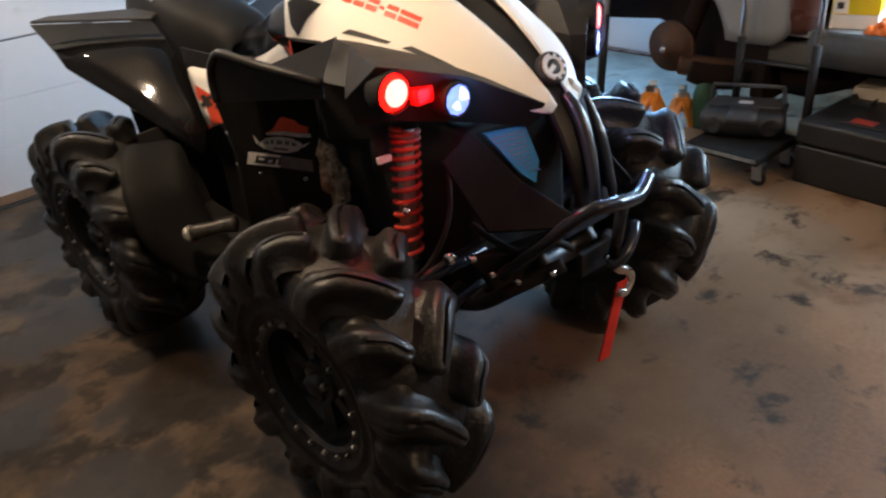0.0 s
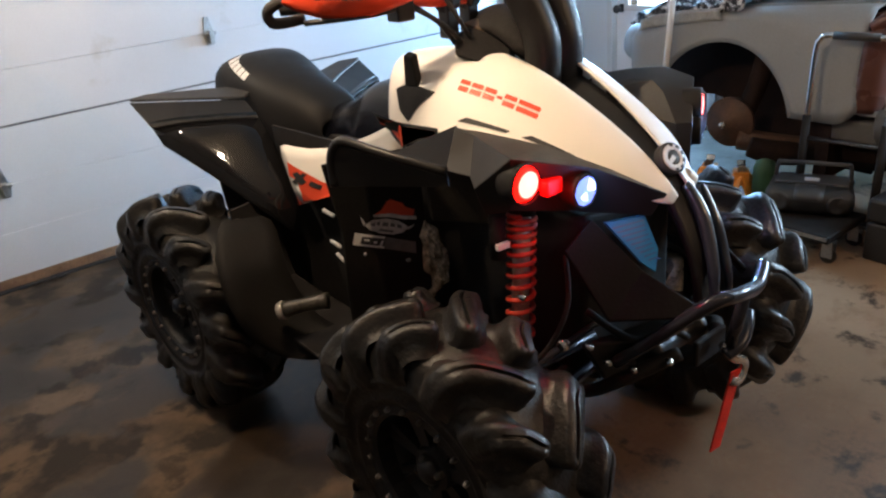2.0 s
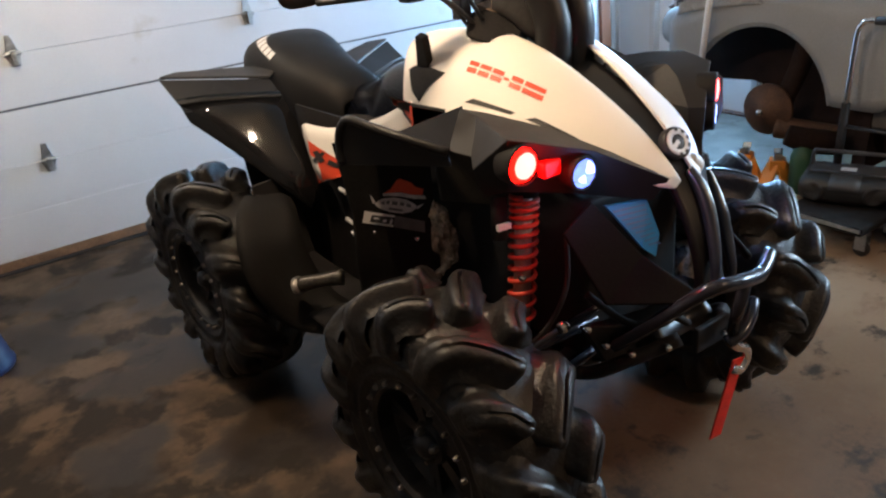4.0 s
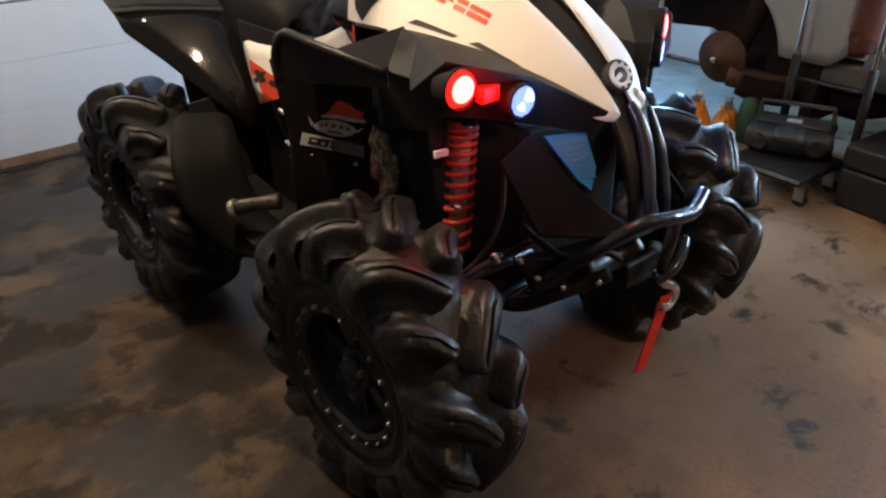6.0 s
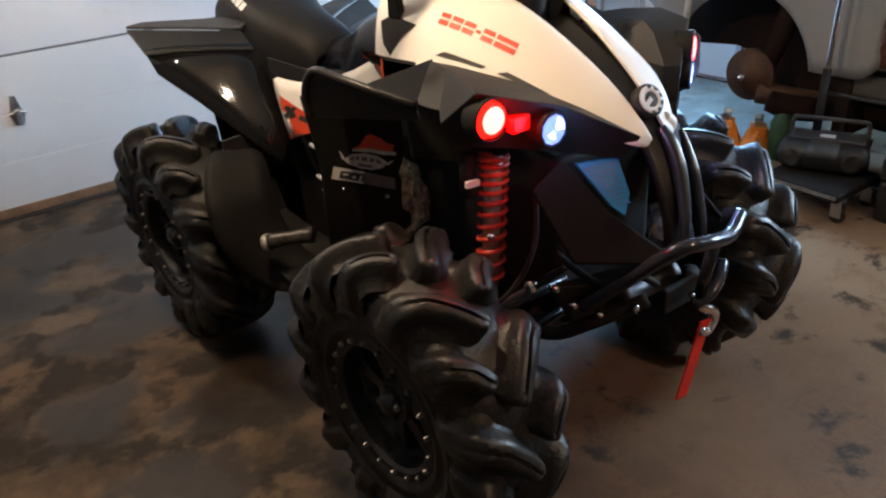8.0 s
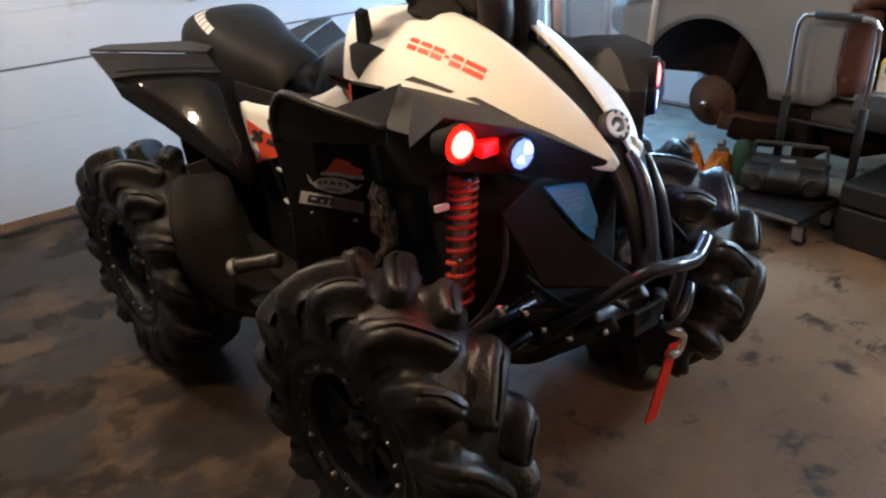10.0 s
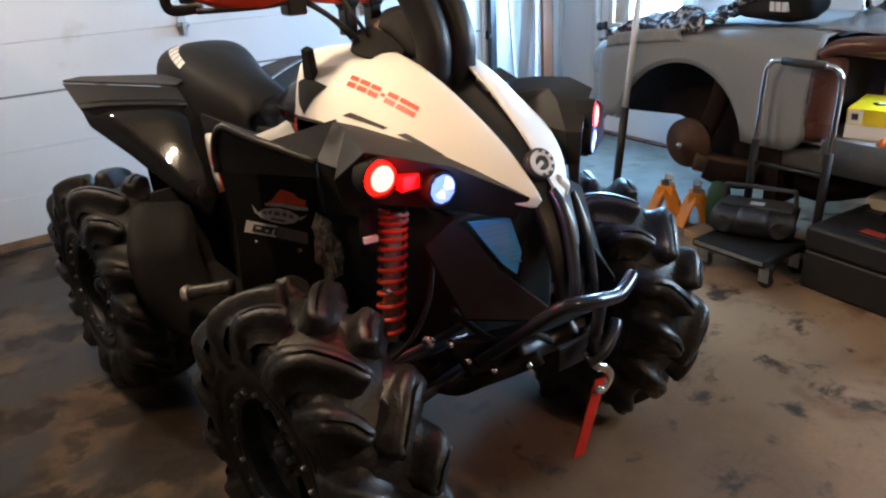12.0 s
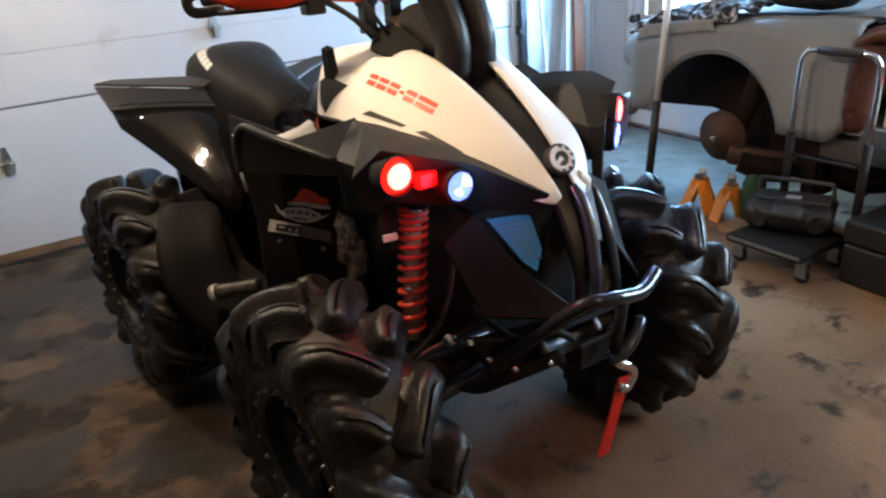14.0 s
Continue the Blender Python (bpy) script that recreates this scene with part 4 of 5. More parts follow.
part("winch_hook", tubes(([(0.03, -1.10, 0.555), (0.045, -1.12, 0.52), (0.075, -1.125, 0.50), (0.09, -1.12, 0.47), (0.07, -1.12, 0.445), (0.045, -1.12, 0.455)], 0.012)), CHROME, quad, "chromed winch hook")
part("pull_strap", slab([(0.048, -1.118, 0.475), (0.079, -1.123, 0.475), (0.021, -1.118, 0.278), (-0.010, -1.112, 0.274)], (0, 0.004, 0)), STRAP, quad, "red webbing pull strap", smooth=False)

# winch and front frame
part("bonnet_tip", tubes(([(0.062, -0.962, 0.925), (0.084, -0.958, 0.905), (0.098, -0.946, 0.880)], (0.012, 0.018, 0.012)), sides=12), WHITEPLASTIC, quad, "white lower tip of the far bonnet panel")
part("hose", tubes(([(-0.20, -0.90, 0.66), (-0.15, -0.99, 0.60), (-0.08, -1.03, 0.61), (-0.02, -1.04, 0.57)], 0.009), sides=8), DEEPBLACK, quad, "thin black hose")
part("winch_drum", lathe(bmesh.new(), [(0, -0.09), (0.045, -0.09), (0.045, -0.07), (0.03, -0.065), (0.03, 0.065), (0.045, 0.07), (0.045, 0.09), (0, 0.09)], along((0.0, -0.98, 0.53), (1, 0, 0)), 24), DARKMETAL, quad, "dark winch drum")
part("fairlead", boxes((-0.03, 0.085, -1.075, -1.06, 0.505, 0.57)), DEEPBLACK, quad, "black winch fairlead", smooth=False, bevel=0.006)
part("frame_rail", tubes(([(-0.17, -0.60, 0.34), (-0.19, -0.86, 0.42), (-0.16, -0.98, 0.50), (-0.06, -1.05, 0.55)], 0.017)), DEEPBLACK, quad)
part("frame_rail", tubes(([(0.19, -0.60, 0.34), (0.21, -0.86, 0.42), (0.18, -0.98, 0.50), (0.08, -1.05, 0.55)], 0.017)), DEEPBLACK, quad)
part("front_plate", slab([(-0.24, -0.93, 0.60), (-0.10, -1.04, 0.60), (0.12, -1.04, 0.60), (0.24, -0.93, 0.60), (0.16, -0.92, 0.45), (-0.15, -0.92, 0.45)], (0, 0.02, 0)), DEEPBLACK, quad, "matt black front frame plate", smooth=False, bevel=0.006)
for x, y, z in ((-0.205, -0.965, 0.556), (-0.16, -1.0, 0.53), (-0.235, -0.94, 0.60), (-0.30, -0.80, 0.70), (-0.10, -1.05, 0.545)):
    part("frame_bolt", lathe(bmesh.new(), [(0, 0.012), (0.006, 0.011), (0.009, 0.004), (0.009, -0.01)], along((x, y, z), (-0.5, -1, 0.3)), 10), CHROME, quad, "bright bolt head")
lump = bmesh.new()
bmesh.ops.create_icosphere(lump, subdivisions=4, radius=1.0)
for v in lump.verts:
    k = 1 + 0.7 * noise.noise(v.co * 1.9 + Vector((3, 1, 2))) + 0.5 * noise.noise(v.co * 4.0) + 0.55 * (abs(noise.noise(v.co * 6.5)) - 0.2)
    thin = 1.0 - 0.42 * max(0.0, v.co.z) - 0.25 * max(0.0, -v.co.z)
    v.co = Vector((-0.287 + 0.034 * k * thin * v.co.x + 0.020 * (1 - v.co.z) * (v.co.z > -0.7), -0.428 + 0.026 * k * v.co.y, 0.672 + 0.115 * v.co.z * (1 + 0.15 * (k - 1))))
part("muddy_heat_shield", lump, FOIL, quad, "crumpled shiny mud-flecked heat foil", smooth=False)

# steering rod, boot, hoses and glints round the front axle
part("tie_rod", tubes(([(-0.13, -0.88, 0.60), (-0.28, -0.86, 0.565), (-0.40, -0.83, 0.53)], (0.010, 0.009, 0.013)), sides=10), GUNMETAL, quad, "dark steering rod")
for x, y, z in ((-0.245, -0.868, 0.578), (-0.395, -0.832, 0.532)):
    part("rod_end", lathe(bmesh.new(), [(0, -0.014), (0.012, -0.014), (0.016, -0.006), (0.016, 0.006), (0.012, 0.014), (0, 0.014)], along((x, y, z), (-0.4, -1, 0.5)), 14), CHROME, quad, "bright rod end")
boot = [(0.034 if k % 2 else 0.024, 0.010 * k) for k in range(13)]
part("axle_boot", lathe(bmesh.new(), [(0, 0)] + [(r + 0.0014 * k, h) for k, (r, h) in enumerate(boot)] + [(0, 0.122)], along((-0.20, -0.76, 0.425), (-1, -0.08, -0.12)), 24), MATTE, quad, "ribbed black rubber axle boot")
part("brake_hose", tubes(([(-0.20, -0.84, 0.78), (-0.26, -0.90, 0.70), (-0.31, -0.88, 0.60), (-0.38, -0.82, 0.52)], 0.006), sides=8), DEEPBLACK, quad, "thin black brake hose")
part("caliper", boxes((-0.385, -0.345, -0.87, -0.79, 0.36, 0.45)), DARKMETAL, quad, "dark brake caliper", smooth=False, bevel=0.012)
part("brake_rotor", lathe(bmesh.new(), [(0.03, -0.002), (0.105, -0.002), (0.105, 0.002), (0.03, 0.002)], along((-0.385, -0.800, 0.384), (-1, -0.11, 0)), 40, closed=True), STEEL, quad, "steel brake rotor")

part("frame_bracket", tubes(([(-0.370, -0.045, 0.744), (-0.370, -0.102, 0.741)], 0.006), sides=6), STICKGREY, quad, "scuffed bare edge of the frame")
part("frame_bracket", tubes(([(-0.370, -0.062, 0.651), (-0.370, -0.112, 0.646)], 0.006), sides=6), STICKGREY, quad, "scuffed bare edge of the frame")
part("frame_bracket", tubes(([(-0.370, -0.087, 0.616), (-0.370, -0.137, 0.600)], 0.006), sides=6), STICKGREY, quad, "scuffed bare edge of the frame")

# seat
rows = []
for y, z, w, d in ((0.19, 0.92, 0.10, 0.05), (0.205, 0.96, 0.115, 0.12), (0.24, 1.0, 0.13, 0.18), (0.30, 1.033, 0.145, 0.22), (0.38, 1.065, 0.162, 0.23), (0.50, 1.107, 0.182, 0.21), (0.62, 1.127, 0.192, 0.17), (0.70, 1.092, 0.175, 0.13), (0.735, 1.03, 0.14, 0.08)):
    rows.append([(XC - 0.02 - 0.145 * max(0, min(1, y / 0.35)) + 0.94 * w * a, y + 0.055, z - d * b) for a, b in ((-0.86, 1.25), (-1.0, 0.9), (-0.97, 0.35), (-0.7, 0.06), (0, 0), (0.7, 0.06), (0.97, 0.35), (1.0, 0.9), (0.86, 1.25))])
tank = []
for y, z, w, d in ((-0.36, 1.105, 0.12, 0.18), (-0.25, 1.085, 0.13, 0.22), (-0.15, 1.062, 0.118, 0.20), (-0.05, 1.062, 0.128, 0.22), (0.05, 1.058, 0.132, 0.24), (0.11, 1.03, 0.128, 0.22), (0.16, 0.985, 0.12, 0.18), (0.24, 0.965, 0.13, 0.18), (0.34, 0.95, 0.13, 0.18)):
    tank.append([(XC - 0.05 * max(0, y / 0.3) + w * a, y, z - d * b) for a, b in ((-1.1, 1.0), (-1.0, 0.55), (-0.85, 0.2), (-0.5, 0.0), (0, 0.03), (0.5, 0.0), (0.85, 0.2), (1.0, 0.55), (1.1, 1.0))])
part("tank_cover", net(tank), TANKPLASTIC, quad, "dark blue-black tank cover in front of the seat", sub=2, thick=0.008)
part("seat", net(rows), SEATVINYL, quad, "black vinyl seat", sub=2, thick=0.01)

# snorkels, console and handlebar
for x, lean in ((-0.010, -0.06), (0.066, -0.035)):
    part("snorkel", tubes(([(x, -0.60, 1.03), (x, -0.603, 1.13), (x, -0.605, 1.195), (x + lean * 0.1, -0.588, 1.255), (x + lean * 0.6, -0.535, 1.38), (x + lean * 1.1, -0.475, 1.51)], 0.044), sides=20), SNORKEL, quad, "matt black snorkel pipe")
part("console", slab([(-0.165, -0.462, 1.186), (-0.078, -0.556, 1.138), (-0.030, -0.52, 1.195), (-0.050, -0.43, 1.238), (-0.115, -0.405, 1.228)], (0.06, 0.05, -0.03)), DEEPBLACK, quad, "matt black dash panel", smooth=False, bevel=0.008)
part("dash_print", slab([(-0.118, -0.505, 1.168), (-0.090, -0.535, 1.153), (-0.088, -0.532, 1.157), (-0.116, -0.502, 1.172)], (-0.0012, -0.0012, 0.0006)), LIGHTGREY, quad, "pale lettering bar on the dash", smooth=False)
# The gauge's warm reflection, drawn as a buff slab.
part("gauge_hood", slab([(-0.085, -0.405, 1.246), (-0.040, -0.405, 1.252), (-0.002, -0.47, 1.218), (-0.024, -0.512, 1.192), (-0.052, -0.462, 1.220)], (0.012, 0.015, -0.012)), BUFF, quad, "buff slab drawn for a warm reflection on the gauge", smooth=False, bevel=0.004)
part("gauge_pod", net([[(0.02 + a * w, y, z - 0.05 * a * a) for a in (-1, -0.5, 0, 0.5, 1)] for y, z, w in ((-0.58, 1.20, 0.06), (-0.52, 1.265, 0.08), (-0.44, 1.29, 0.085), (-0.37, 1.27, 0.07))]), DEEPBLACK, quad, "dark gauge pod", sub=1, thick=0.02)
part("handlebar", tubes(([(-0.43, -0.245, 1.325), (-0.36, -0.34, 1.33), (-0.27, -0.41, 1.325), (-0.15, -0.41, 1.308), (0.0, -0.36, 1.30), (0.12, -0.36, 1.315), (0.26, -0.34, 1.33), (0.40, -0.22, 1.325)], 0.0145)), ORANGE_METAL, quad, "orange-red handlebar")
for x, y, z in ((-0.125, -0.40, 1.306), (-0.035, -0.372, 1.302)):
    cl = lathe(bmesh.new(), [(0.0, -0.018), (0.03, -0.018), (0.03, 0.018), (0.0, 0.018)], along((x, y, z), (1, 0.3, 0)), 16)
    box(cl, x - 0.016, x + 0.016, y - 0.02, y + 0.02, z - 0.09, z - 0.01)
    part("bar_clamp", cl, BLACKPAINT, quad, "black bar clamp", smooth=False, bevel=0.003)
for k, (a, b, c) in enumerate((((-0.27, -0.41, 1.32), (-0.20, -0.45, 1.27), (-0.10, -0.40, 1.185)), ((-0.25, -0.42, 1.315), (-0.17, -0.45, 1.25), (-0.085, -0.42, 1.18)), ((-0.17, -0.42, 1.35), (-0.13, -0.45, 1.26), (-0.07, -0.43, 1.19)))):
    part("cable", tubes(([a, b, c], 0.0055), sides=8), MATTE, quad)
part("brake_lever", tubes(([(-0.28, -0.43, 1.315), (-0.36, -0.41, 1.305), (-0.47, -0.31, 1.30)], (0.009, 0.006, 0.007)), sides=8), BLACKPAINT, quad, "black brake lever")
part("lever_mount", boxes((-0.30, -0.25, -0.44, -0.39, 1.28, 1.34)), BLACKPAINT, quad, smooth=False, bevel=0.006)
for s in (-1, 1):
    part("grip", tubes((S(s, (0.36, -0.29, 1.33), (0.48, -0.20, 1.33)), 0.019)), MATTE, quad)
    rows = [S(s, (0.50, -0.255, 1.36), (0.47, -0.325, 1.385), (0.40, -0.40, 1.395), (0.32, -0.45, 1.38), (0.27, -0.455, 1.35)), S(s, (0.505, -0.26, 1.345), (0.475, -0.335, 1.335), (0.41, -0.405, 1.325), (0.33, -0.46, 1.335), (0.27, -0.46, 1.335)), S(s, (0.495, -0.26, 1.335), (0.465, -0.335, 1.31), (0.395, -0.395, 1.29), (0.325, -0.455, 1.318), (0.27, -0.455, 1.325))]
    part("hand_guard", net(rows), ORANGE_METAL, quad, "orange-red hand guard", sub=1, thick=0.01)
    part("guard_end", tubes((S(s, (0.50, -0.25, 1.35), (0.525, -0.225, 1.33), (0.51, -0.22, 1.30), (0.45, -0.26, 1.305)), 0.013), sides=10), MATTE, quad, "black guard end loop")
    insert = S(s, (0.475, -0.345, 1.372), (0.41, -0.414, 1.378), (0.34, -0.462, 1.368), (0.325, -0.468, 1.345), (0.40, -0.42, 1.342), (0.47, -0.352, 1.35))
    part("guard_insert", slab(insert, (0, -0.003, 0)), MATTE, quad, "dark insert in the hand guard", smooth=False)


# ---------------------------------------------------------------- decals and marks on the quad
def decal(name, pts, ray, target, material, label="", lift=0.0016, cuts=3):
    """A thin printed mark laid onto the surface of a part."""
    bm = bmesh.new()
    bm.faces.new([bm.verts.new(Vector(q)) for q in pts])
    bmesh.ops.triangulate(bm, faces=bm.faces)
    bmesh.ops.subdivide_edges(bm, edges=bm.edges, cuts=cuts, use_grid_fill=True)
    solid = target.evaluated_get(bpy.context.evaluated_depsgraph_get())
    ray = Vector(ray).normalized()
    for v in bm.verts:
        hit, place, normal, _ = solid.ray_cast(v.co - ray * 0.12, ray, distance=0.3)
        if hit:
            v.co = place - ray * lift
    ob = link(name, bm, material, quad, label)
    return ob


bpy.context.view_layer.update()
own = {o.name: o for o in quad.children}
bonnet, guard_near, flank, seat_ob = own["bonnet_panel"], own["splash_guard"], own["side_panel"], own["seat"]
a, b = Vector((-0.198, -0.512, 1.124)), Vector((-0.140, -0.728, 1.064))
run = b - a
up = Vector((0.50, -0.10, 0.42)).normalized()
def stroke(u0, u1, v0, v1):
    """A leaning bar of the bonnet marking, from u0 to u1 along it and v0 to v1 up it."""
    q = [a + run * (0.95 * u + 0.02 - 1.5 * v) + up * (v - 0.013) for u, v in ((u0, v0), (u1, v0), (u1, v1), (u0, v1))]
    decal("lettering_bar", q, (0.5, 0.35, -0.77), bonnet, RED, "orange-red lettering bar")


for u0, u1 in ((0.0, 0.13), (0.155, 0.30), (0.325, 0.47), (0.575, 0.72), (0.745, 1.0)):
    stroke(u0, u1, 0.0195, 0.032)
    stroke(u0, u1, 0.0, 0.0135)
stroke(0.49, 0.555, 0.012, 0.020)
decal("bonnet_recess", [(-0.232, -0.290, 1.100), (-0.236, -0.360, 1.124), (-0.221, -0.456, 1.104), (-0.248, -0.412, 1.072), (-0.270, -0.378, 1.036), (-0.258, -0.330, 1.055)], (0.8, 0.1, -0.5), bonnet, DEEPBLACK, "black recess in the bonnet")
part("bonnet_latch", slab([(-0.240, -0.345, 1.115), (-0.236, -0.392, 1.115), (-0.243, -0.392, 1.187), (-0.247, -0.362, 1.192)], (0.020, 0.0, 0.008)), DEEPBLACK, quad, "black rubber bonnet latch", smooth=False, bevel=0.004)
decal("vent_slot", [(-0.247, -0.552, 1.056), (-0.239, -0.575, 1.068), (-0.206, -0.69, 1.044), (-0.21, -0.68, 1.036)], (0.7, 0.3, -0.6), bonnet, MATTE, "black vent slot")
decal("vent_slot", [(-0.197, -0.715, 1.028), (-0.186, -0.735, 1.036), (-0.150, -0.83, 0.998), (-0.158, -0.82, 0.992)], (0.6, 0.4, -0.7), bonnet, MATTE, "black vent slot")
decal("decal_outline", [(-0.285, -0.255, 1.043), (-0.285, -0.364, 1.034), (-0.285, -0.527, 1.043), (-0.285, -0.520, 1.012), (-0.285, -0.40, 0.984), (-0.285, -0.36, 0.960), (-0.285, -0.300, 0.990)], (1, 0.2, -0.1), flank, DECALDARK, "dark outline of the stripe decal", lift=0.001)
decal("decal_stripe", [(-0.285, -0.268, 1.035), (-0.285, -0.364, 1.025), (-0.285, -0.517, 1.035), (-0.285, -0.507, 1.019), (-0.285, -0.394, 0.995), (-0.285, -0.365, 0.971), (-0.285, -0.307, 0.998)], (1, 0.2, -0.1), flank, RED, "orange-red stripe decal")
decal("flank_decal", [(-0.340, 0.221, 0.830), (-0.340, -0.042, 0.799), (-0.340, -0.042, 0.778), (-0.340, 0.175, 0.697)], (1, 0.2, -0.1), flank, RED, "orange-red flank decal")
for pts in ([(-0.340, 0.186, 0.801), (-0.340, 0.152, 0.812), (-0.340, 0.102, 0.789), (-0.340, 0.136, 0.774)], [(-0.340, 0.122, 0.814), (-0.340, 0.101, 0.813), (-0.340, 0.169, 0.767), (-0.340, 0.189, 0.774)], [(-0.340, 0.077, 0.798), (-0.340, 0.016, 0.795), (-0.340, 0.028, 0.780), (-0.340, 0.091, 0.781)]):
    decal("flank_lettering", pts, (1, 0.2, -0.1), flank, DECALDARK, "dark lettering bar", lift=0.0035)
def sticker(name, pts, material, label="", lift=0.0016):
    """A sticker on the sloping face of the splash guard, given by its points across and up."""
    return decal(name, [(x, -0.350 - 0.57 * (x + 0.449), z) for x, z in pts], (0.4956, 0.8686, 0), guard_near, material, label, lift, cuts=1)


sticker("cap_sticker", [(-0.401, 0.823), (-0.384, 0.832), (-0.369, 0.854), (-0.360, 0.858), (-0.336, 0.844), (-0.329, 0.832), (-0.310, 0.822), (-0.315, 0.806), (-0.341, 0.812), (-0.364, 0.822)], RED, "orange cap-shaped sticker")
sticker("cap_brim", [(-0.403, 0.824), (-0.364, 0.821), (-0.338, 0.810), (-0.309, 0.804), (-0.308, 0.794), (-0.335, 0.799), (-0.368, 0.811), (-0.401, 0.817)], STICKGREY, "grey brim of the cap sticker")
sticker("round_sticker", [(-0.424, 0.798), (-0.405, 0.810), (-0.377, 0.809), (-0.351, 0.799), (-0.333, 0.783), (-0.329, 0.774), (-0.342, 0.764), (-0.364, 0.762), (-0.391, 0.770), (-0.414, 0.784)], STICKGREY, "grey oval sticker")
sticker("sticker_tail", [(-0.431, 0.825), (-0.421, 0.803), (-0.427, 0.797)], STICKGREY)
sticker("sticker_tail", [(-0.312, 0.783), (-0.329, 0.769), (-0.332, 0.776)], STICKGREY)
for pts in ([(-0.413, 0.799), (-0.400, 0.803), (-0.402, 0.792)], [(-0.396, 0.803), (-0.388, 0.803), (-0.391, 0.792), (-0.398, 0.794)], [(-0.384, 0.800), (-0.371, 0.797), (-0.373, 0.787), (-0.386, 0.790)], [(-0.366, 0.796), (-0.356, 0.791), (-0.359, 0.782), (-0.369, 0.786)], [(-0.352, 0.790), (-0.342, 0.783), (-0.344, 0.776), (-0.354, 0.780)]):
    sticker("sticker_lettering", pts, STICKDARK, "dark lettering bar", 0.003)
sticker("sticker_lettering", [(-0.392, 0.784), (-0.361, 0.773), (-0.365, 0.768), (-0.395, 0.778)], STICKDARK, "dark lettering bar", 0.003)
sticker("white_sticker", [(-0.448, 0.782), (-0.382, 0.759), (-0.389, 0.727), (-0.457, 0.750)], WHITECARD, "white end of the strip sticker")
sticker("sticker_strip", [(-0.3815, 0.7585), (-0.316, 0.733), (-0.318, 0.700), (-0.3885, 0.727)], STICKDARK, "dark grey end of the strip sticker")
sticker("sticker_box", [(-0.433, 0.769), (-0.3825, 0.754), (-0.387, 0.733), (-0.440, 0.750)], DECALDARK, "dark box on the strip sticker", 0.003)
for pts in ([(-0.429, 0.763), (-0.417, 0.759), (-0.419, 0.754), (-0.430, 0.757)], [(-0.409, 0.753), (-0.401, 0.751), (-0.403, 0.744), (-0.411, 0.746)], [(-0.391, 0.752), (-0.387, 0.750), (-0.393, 0.736), (-0.398, 0.738)]):
    sticker("sticker_lettering", pts, LIGHTGREY, "pale lettering bar", 0.0045)
for x, z in ((-0.434, 0.722), (-0.340, 0.688)):
    part("rivet", lathe(bmesh.new(), [(0, 0.006), (0.004, 0.005), (0.0055, 0.0)], along((x, -0.354 - 0.57 * (x + 0.449), z), (-0.5, -0.87, 0.1)), 10), STEEL, quad, "small bright rivet")
for k in range(5):
    q = Vector((-0.306, 0.660, 1.100)).lerp(Vector((-0.303, 0.520, 1.048)), k / 5)
    e = q + Vector((0.001, -0.024, -0.009))
    decal("seat_lettering", [q, e, e + Vector((0, -0.006, 0.020)), q + Vector((0, -0.006, 0.020))], (1, 0.1, -0.1), seat_ob, LIGHTGREY, "pale lettering bar")
# badge face
part("badge_ring", lathe(bmesh.new(), [(0.017, 0.0128), (0.018, 0.0136), (0.029, 0.0136), (0.030, 0.0128)], badge, 28), LIGHTGREY, disc, "silver gear ring")
for k in range(6):
    m = badge @ Matrix.Rotation(radians(30 + 36 * k), 4, "Z")
    part("badge_tooth", box(bmesh.new(), 0.024, 0.0305, -0.0045, 0.0045, 0.0137, 0.0142, m), DECALDARK, disc, smooth=False)
part("badge_mark", box(bmesh.new(), -0.002, 0.028, -0.006, 0.004, 0.0138, 0.0146, badge @ Matrix.Rotation(radians(-20), 4, "Z")), LIGHTGREY, disc, smooth=False)
# lines of print on the radiator label
for k in range(9):
    z = 0.855 - 0.0095 * k
    q = [Vector((XC - 0.160 + 0.006 * k, -0.930 - 0.008 * k, z)), Vector((XC - 0.085, -0.955 - 0.006 * k, z)), Vector((XC - 0.085, -0.955 - 0.006 * k, z - 0.0025)), Vector((XC - 0.158 + 0.006 * k, -0.931 - 0.008 * k, z - 0.004))]
    decal("print_line", q, (0.25, 1, -0.1), own["radiator_label"], LABELINK, "line of unreadable print", cuts=1)


# ---------------------------------------------------------------- the car shell
CX = 2.03
car = thing("car_shell", "bare car body in grey primer, wheel off, standing on jacks", "car", (0, 0, 0))


def wing_top(y):
    """Height of the wing's upper edge, which falls towards the nose."""
    return float(np.interp(y, (-0.46, -0.06, 0.18, 0.40, 0.60, 0.70, 0.80), (0.990, 0.970, 0.956, 0.932, 0.900, 0.872, 0.835)))


def fender_mesh():
    """The front wing: a sheet with a round wheel arch cut from its lower edge."""
    bm = bmesh.new()
    cy, cz, r = 0.175, 0.40, 0.415
    n = 40
    rows = []
    for i in range(n + 1):
        y = 0.80 - 1.28 * i / n
        wide = r if y > cy else 0.365
        inside = abs(y - cy) < wide
        low = cz + r * math.sqrt(max(1 - ((y - cy) / wide) ** 2, 0)) if inside else 0.40
        low = max(low, 0.47 if y > cy else 0.48) + (0.07 * max(0.0, (-0.38 - y) / 0.10) ** 2)
        round_in = 0.10 * max(0, (y - 0.66) / 0.14) ** 2
        col = []
        for k in range(9):
            z = low + (wing_top(y) - 0.02 - low) * k / 8
            bulge = 0.03 * math.sin(math.pi * (z - 0.3) / 0.75)
            col.append((CX - bulge + round_in + (0.05 if k == 8 else 0), y, z + (0.01 if k == 8 else 0)))
        col.append((CX + 0.25, y, wing_top(y) + 0.004))
        rows.append(col)
    return net(rows)


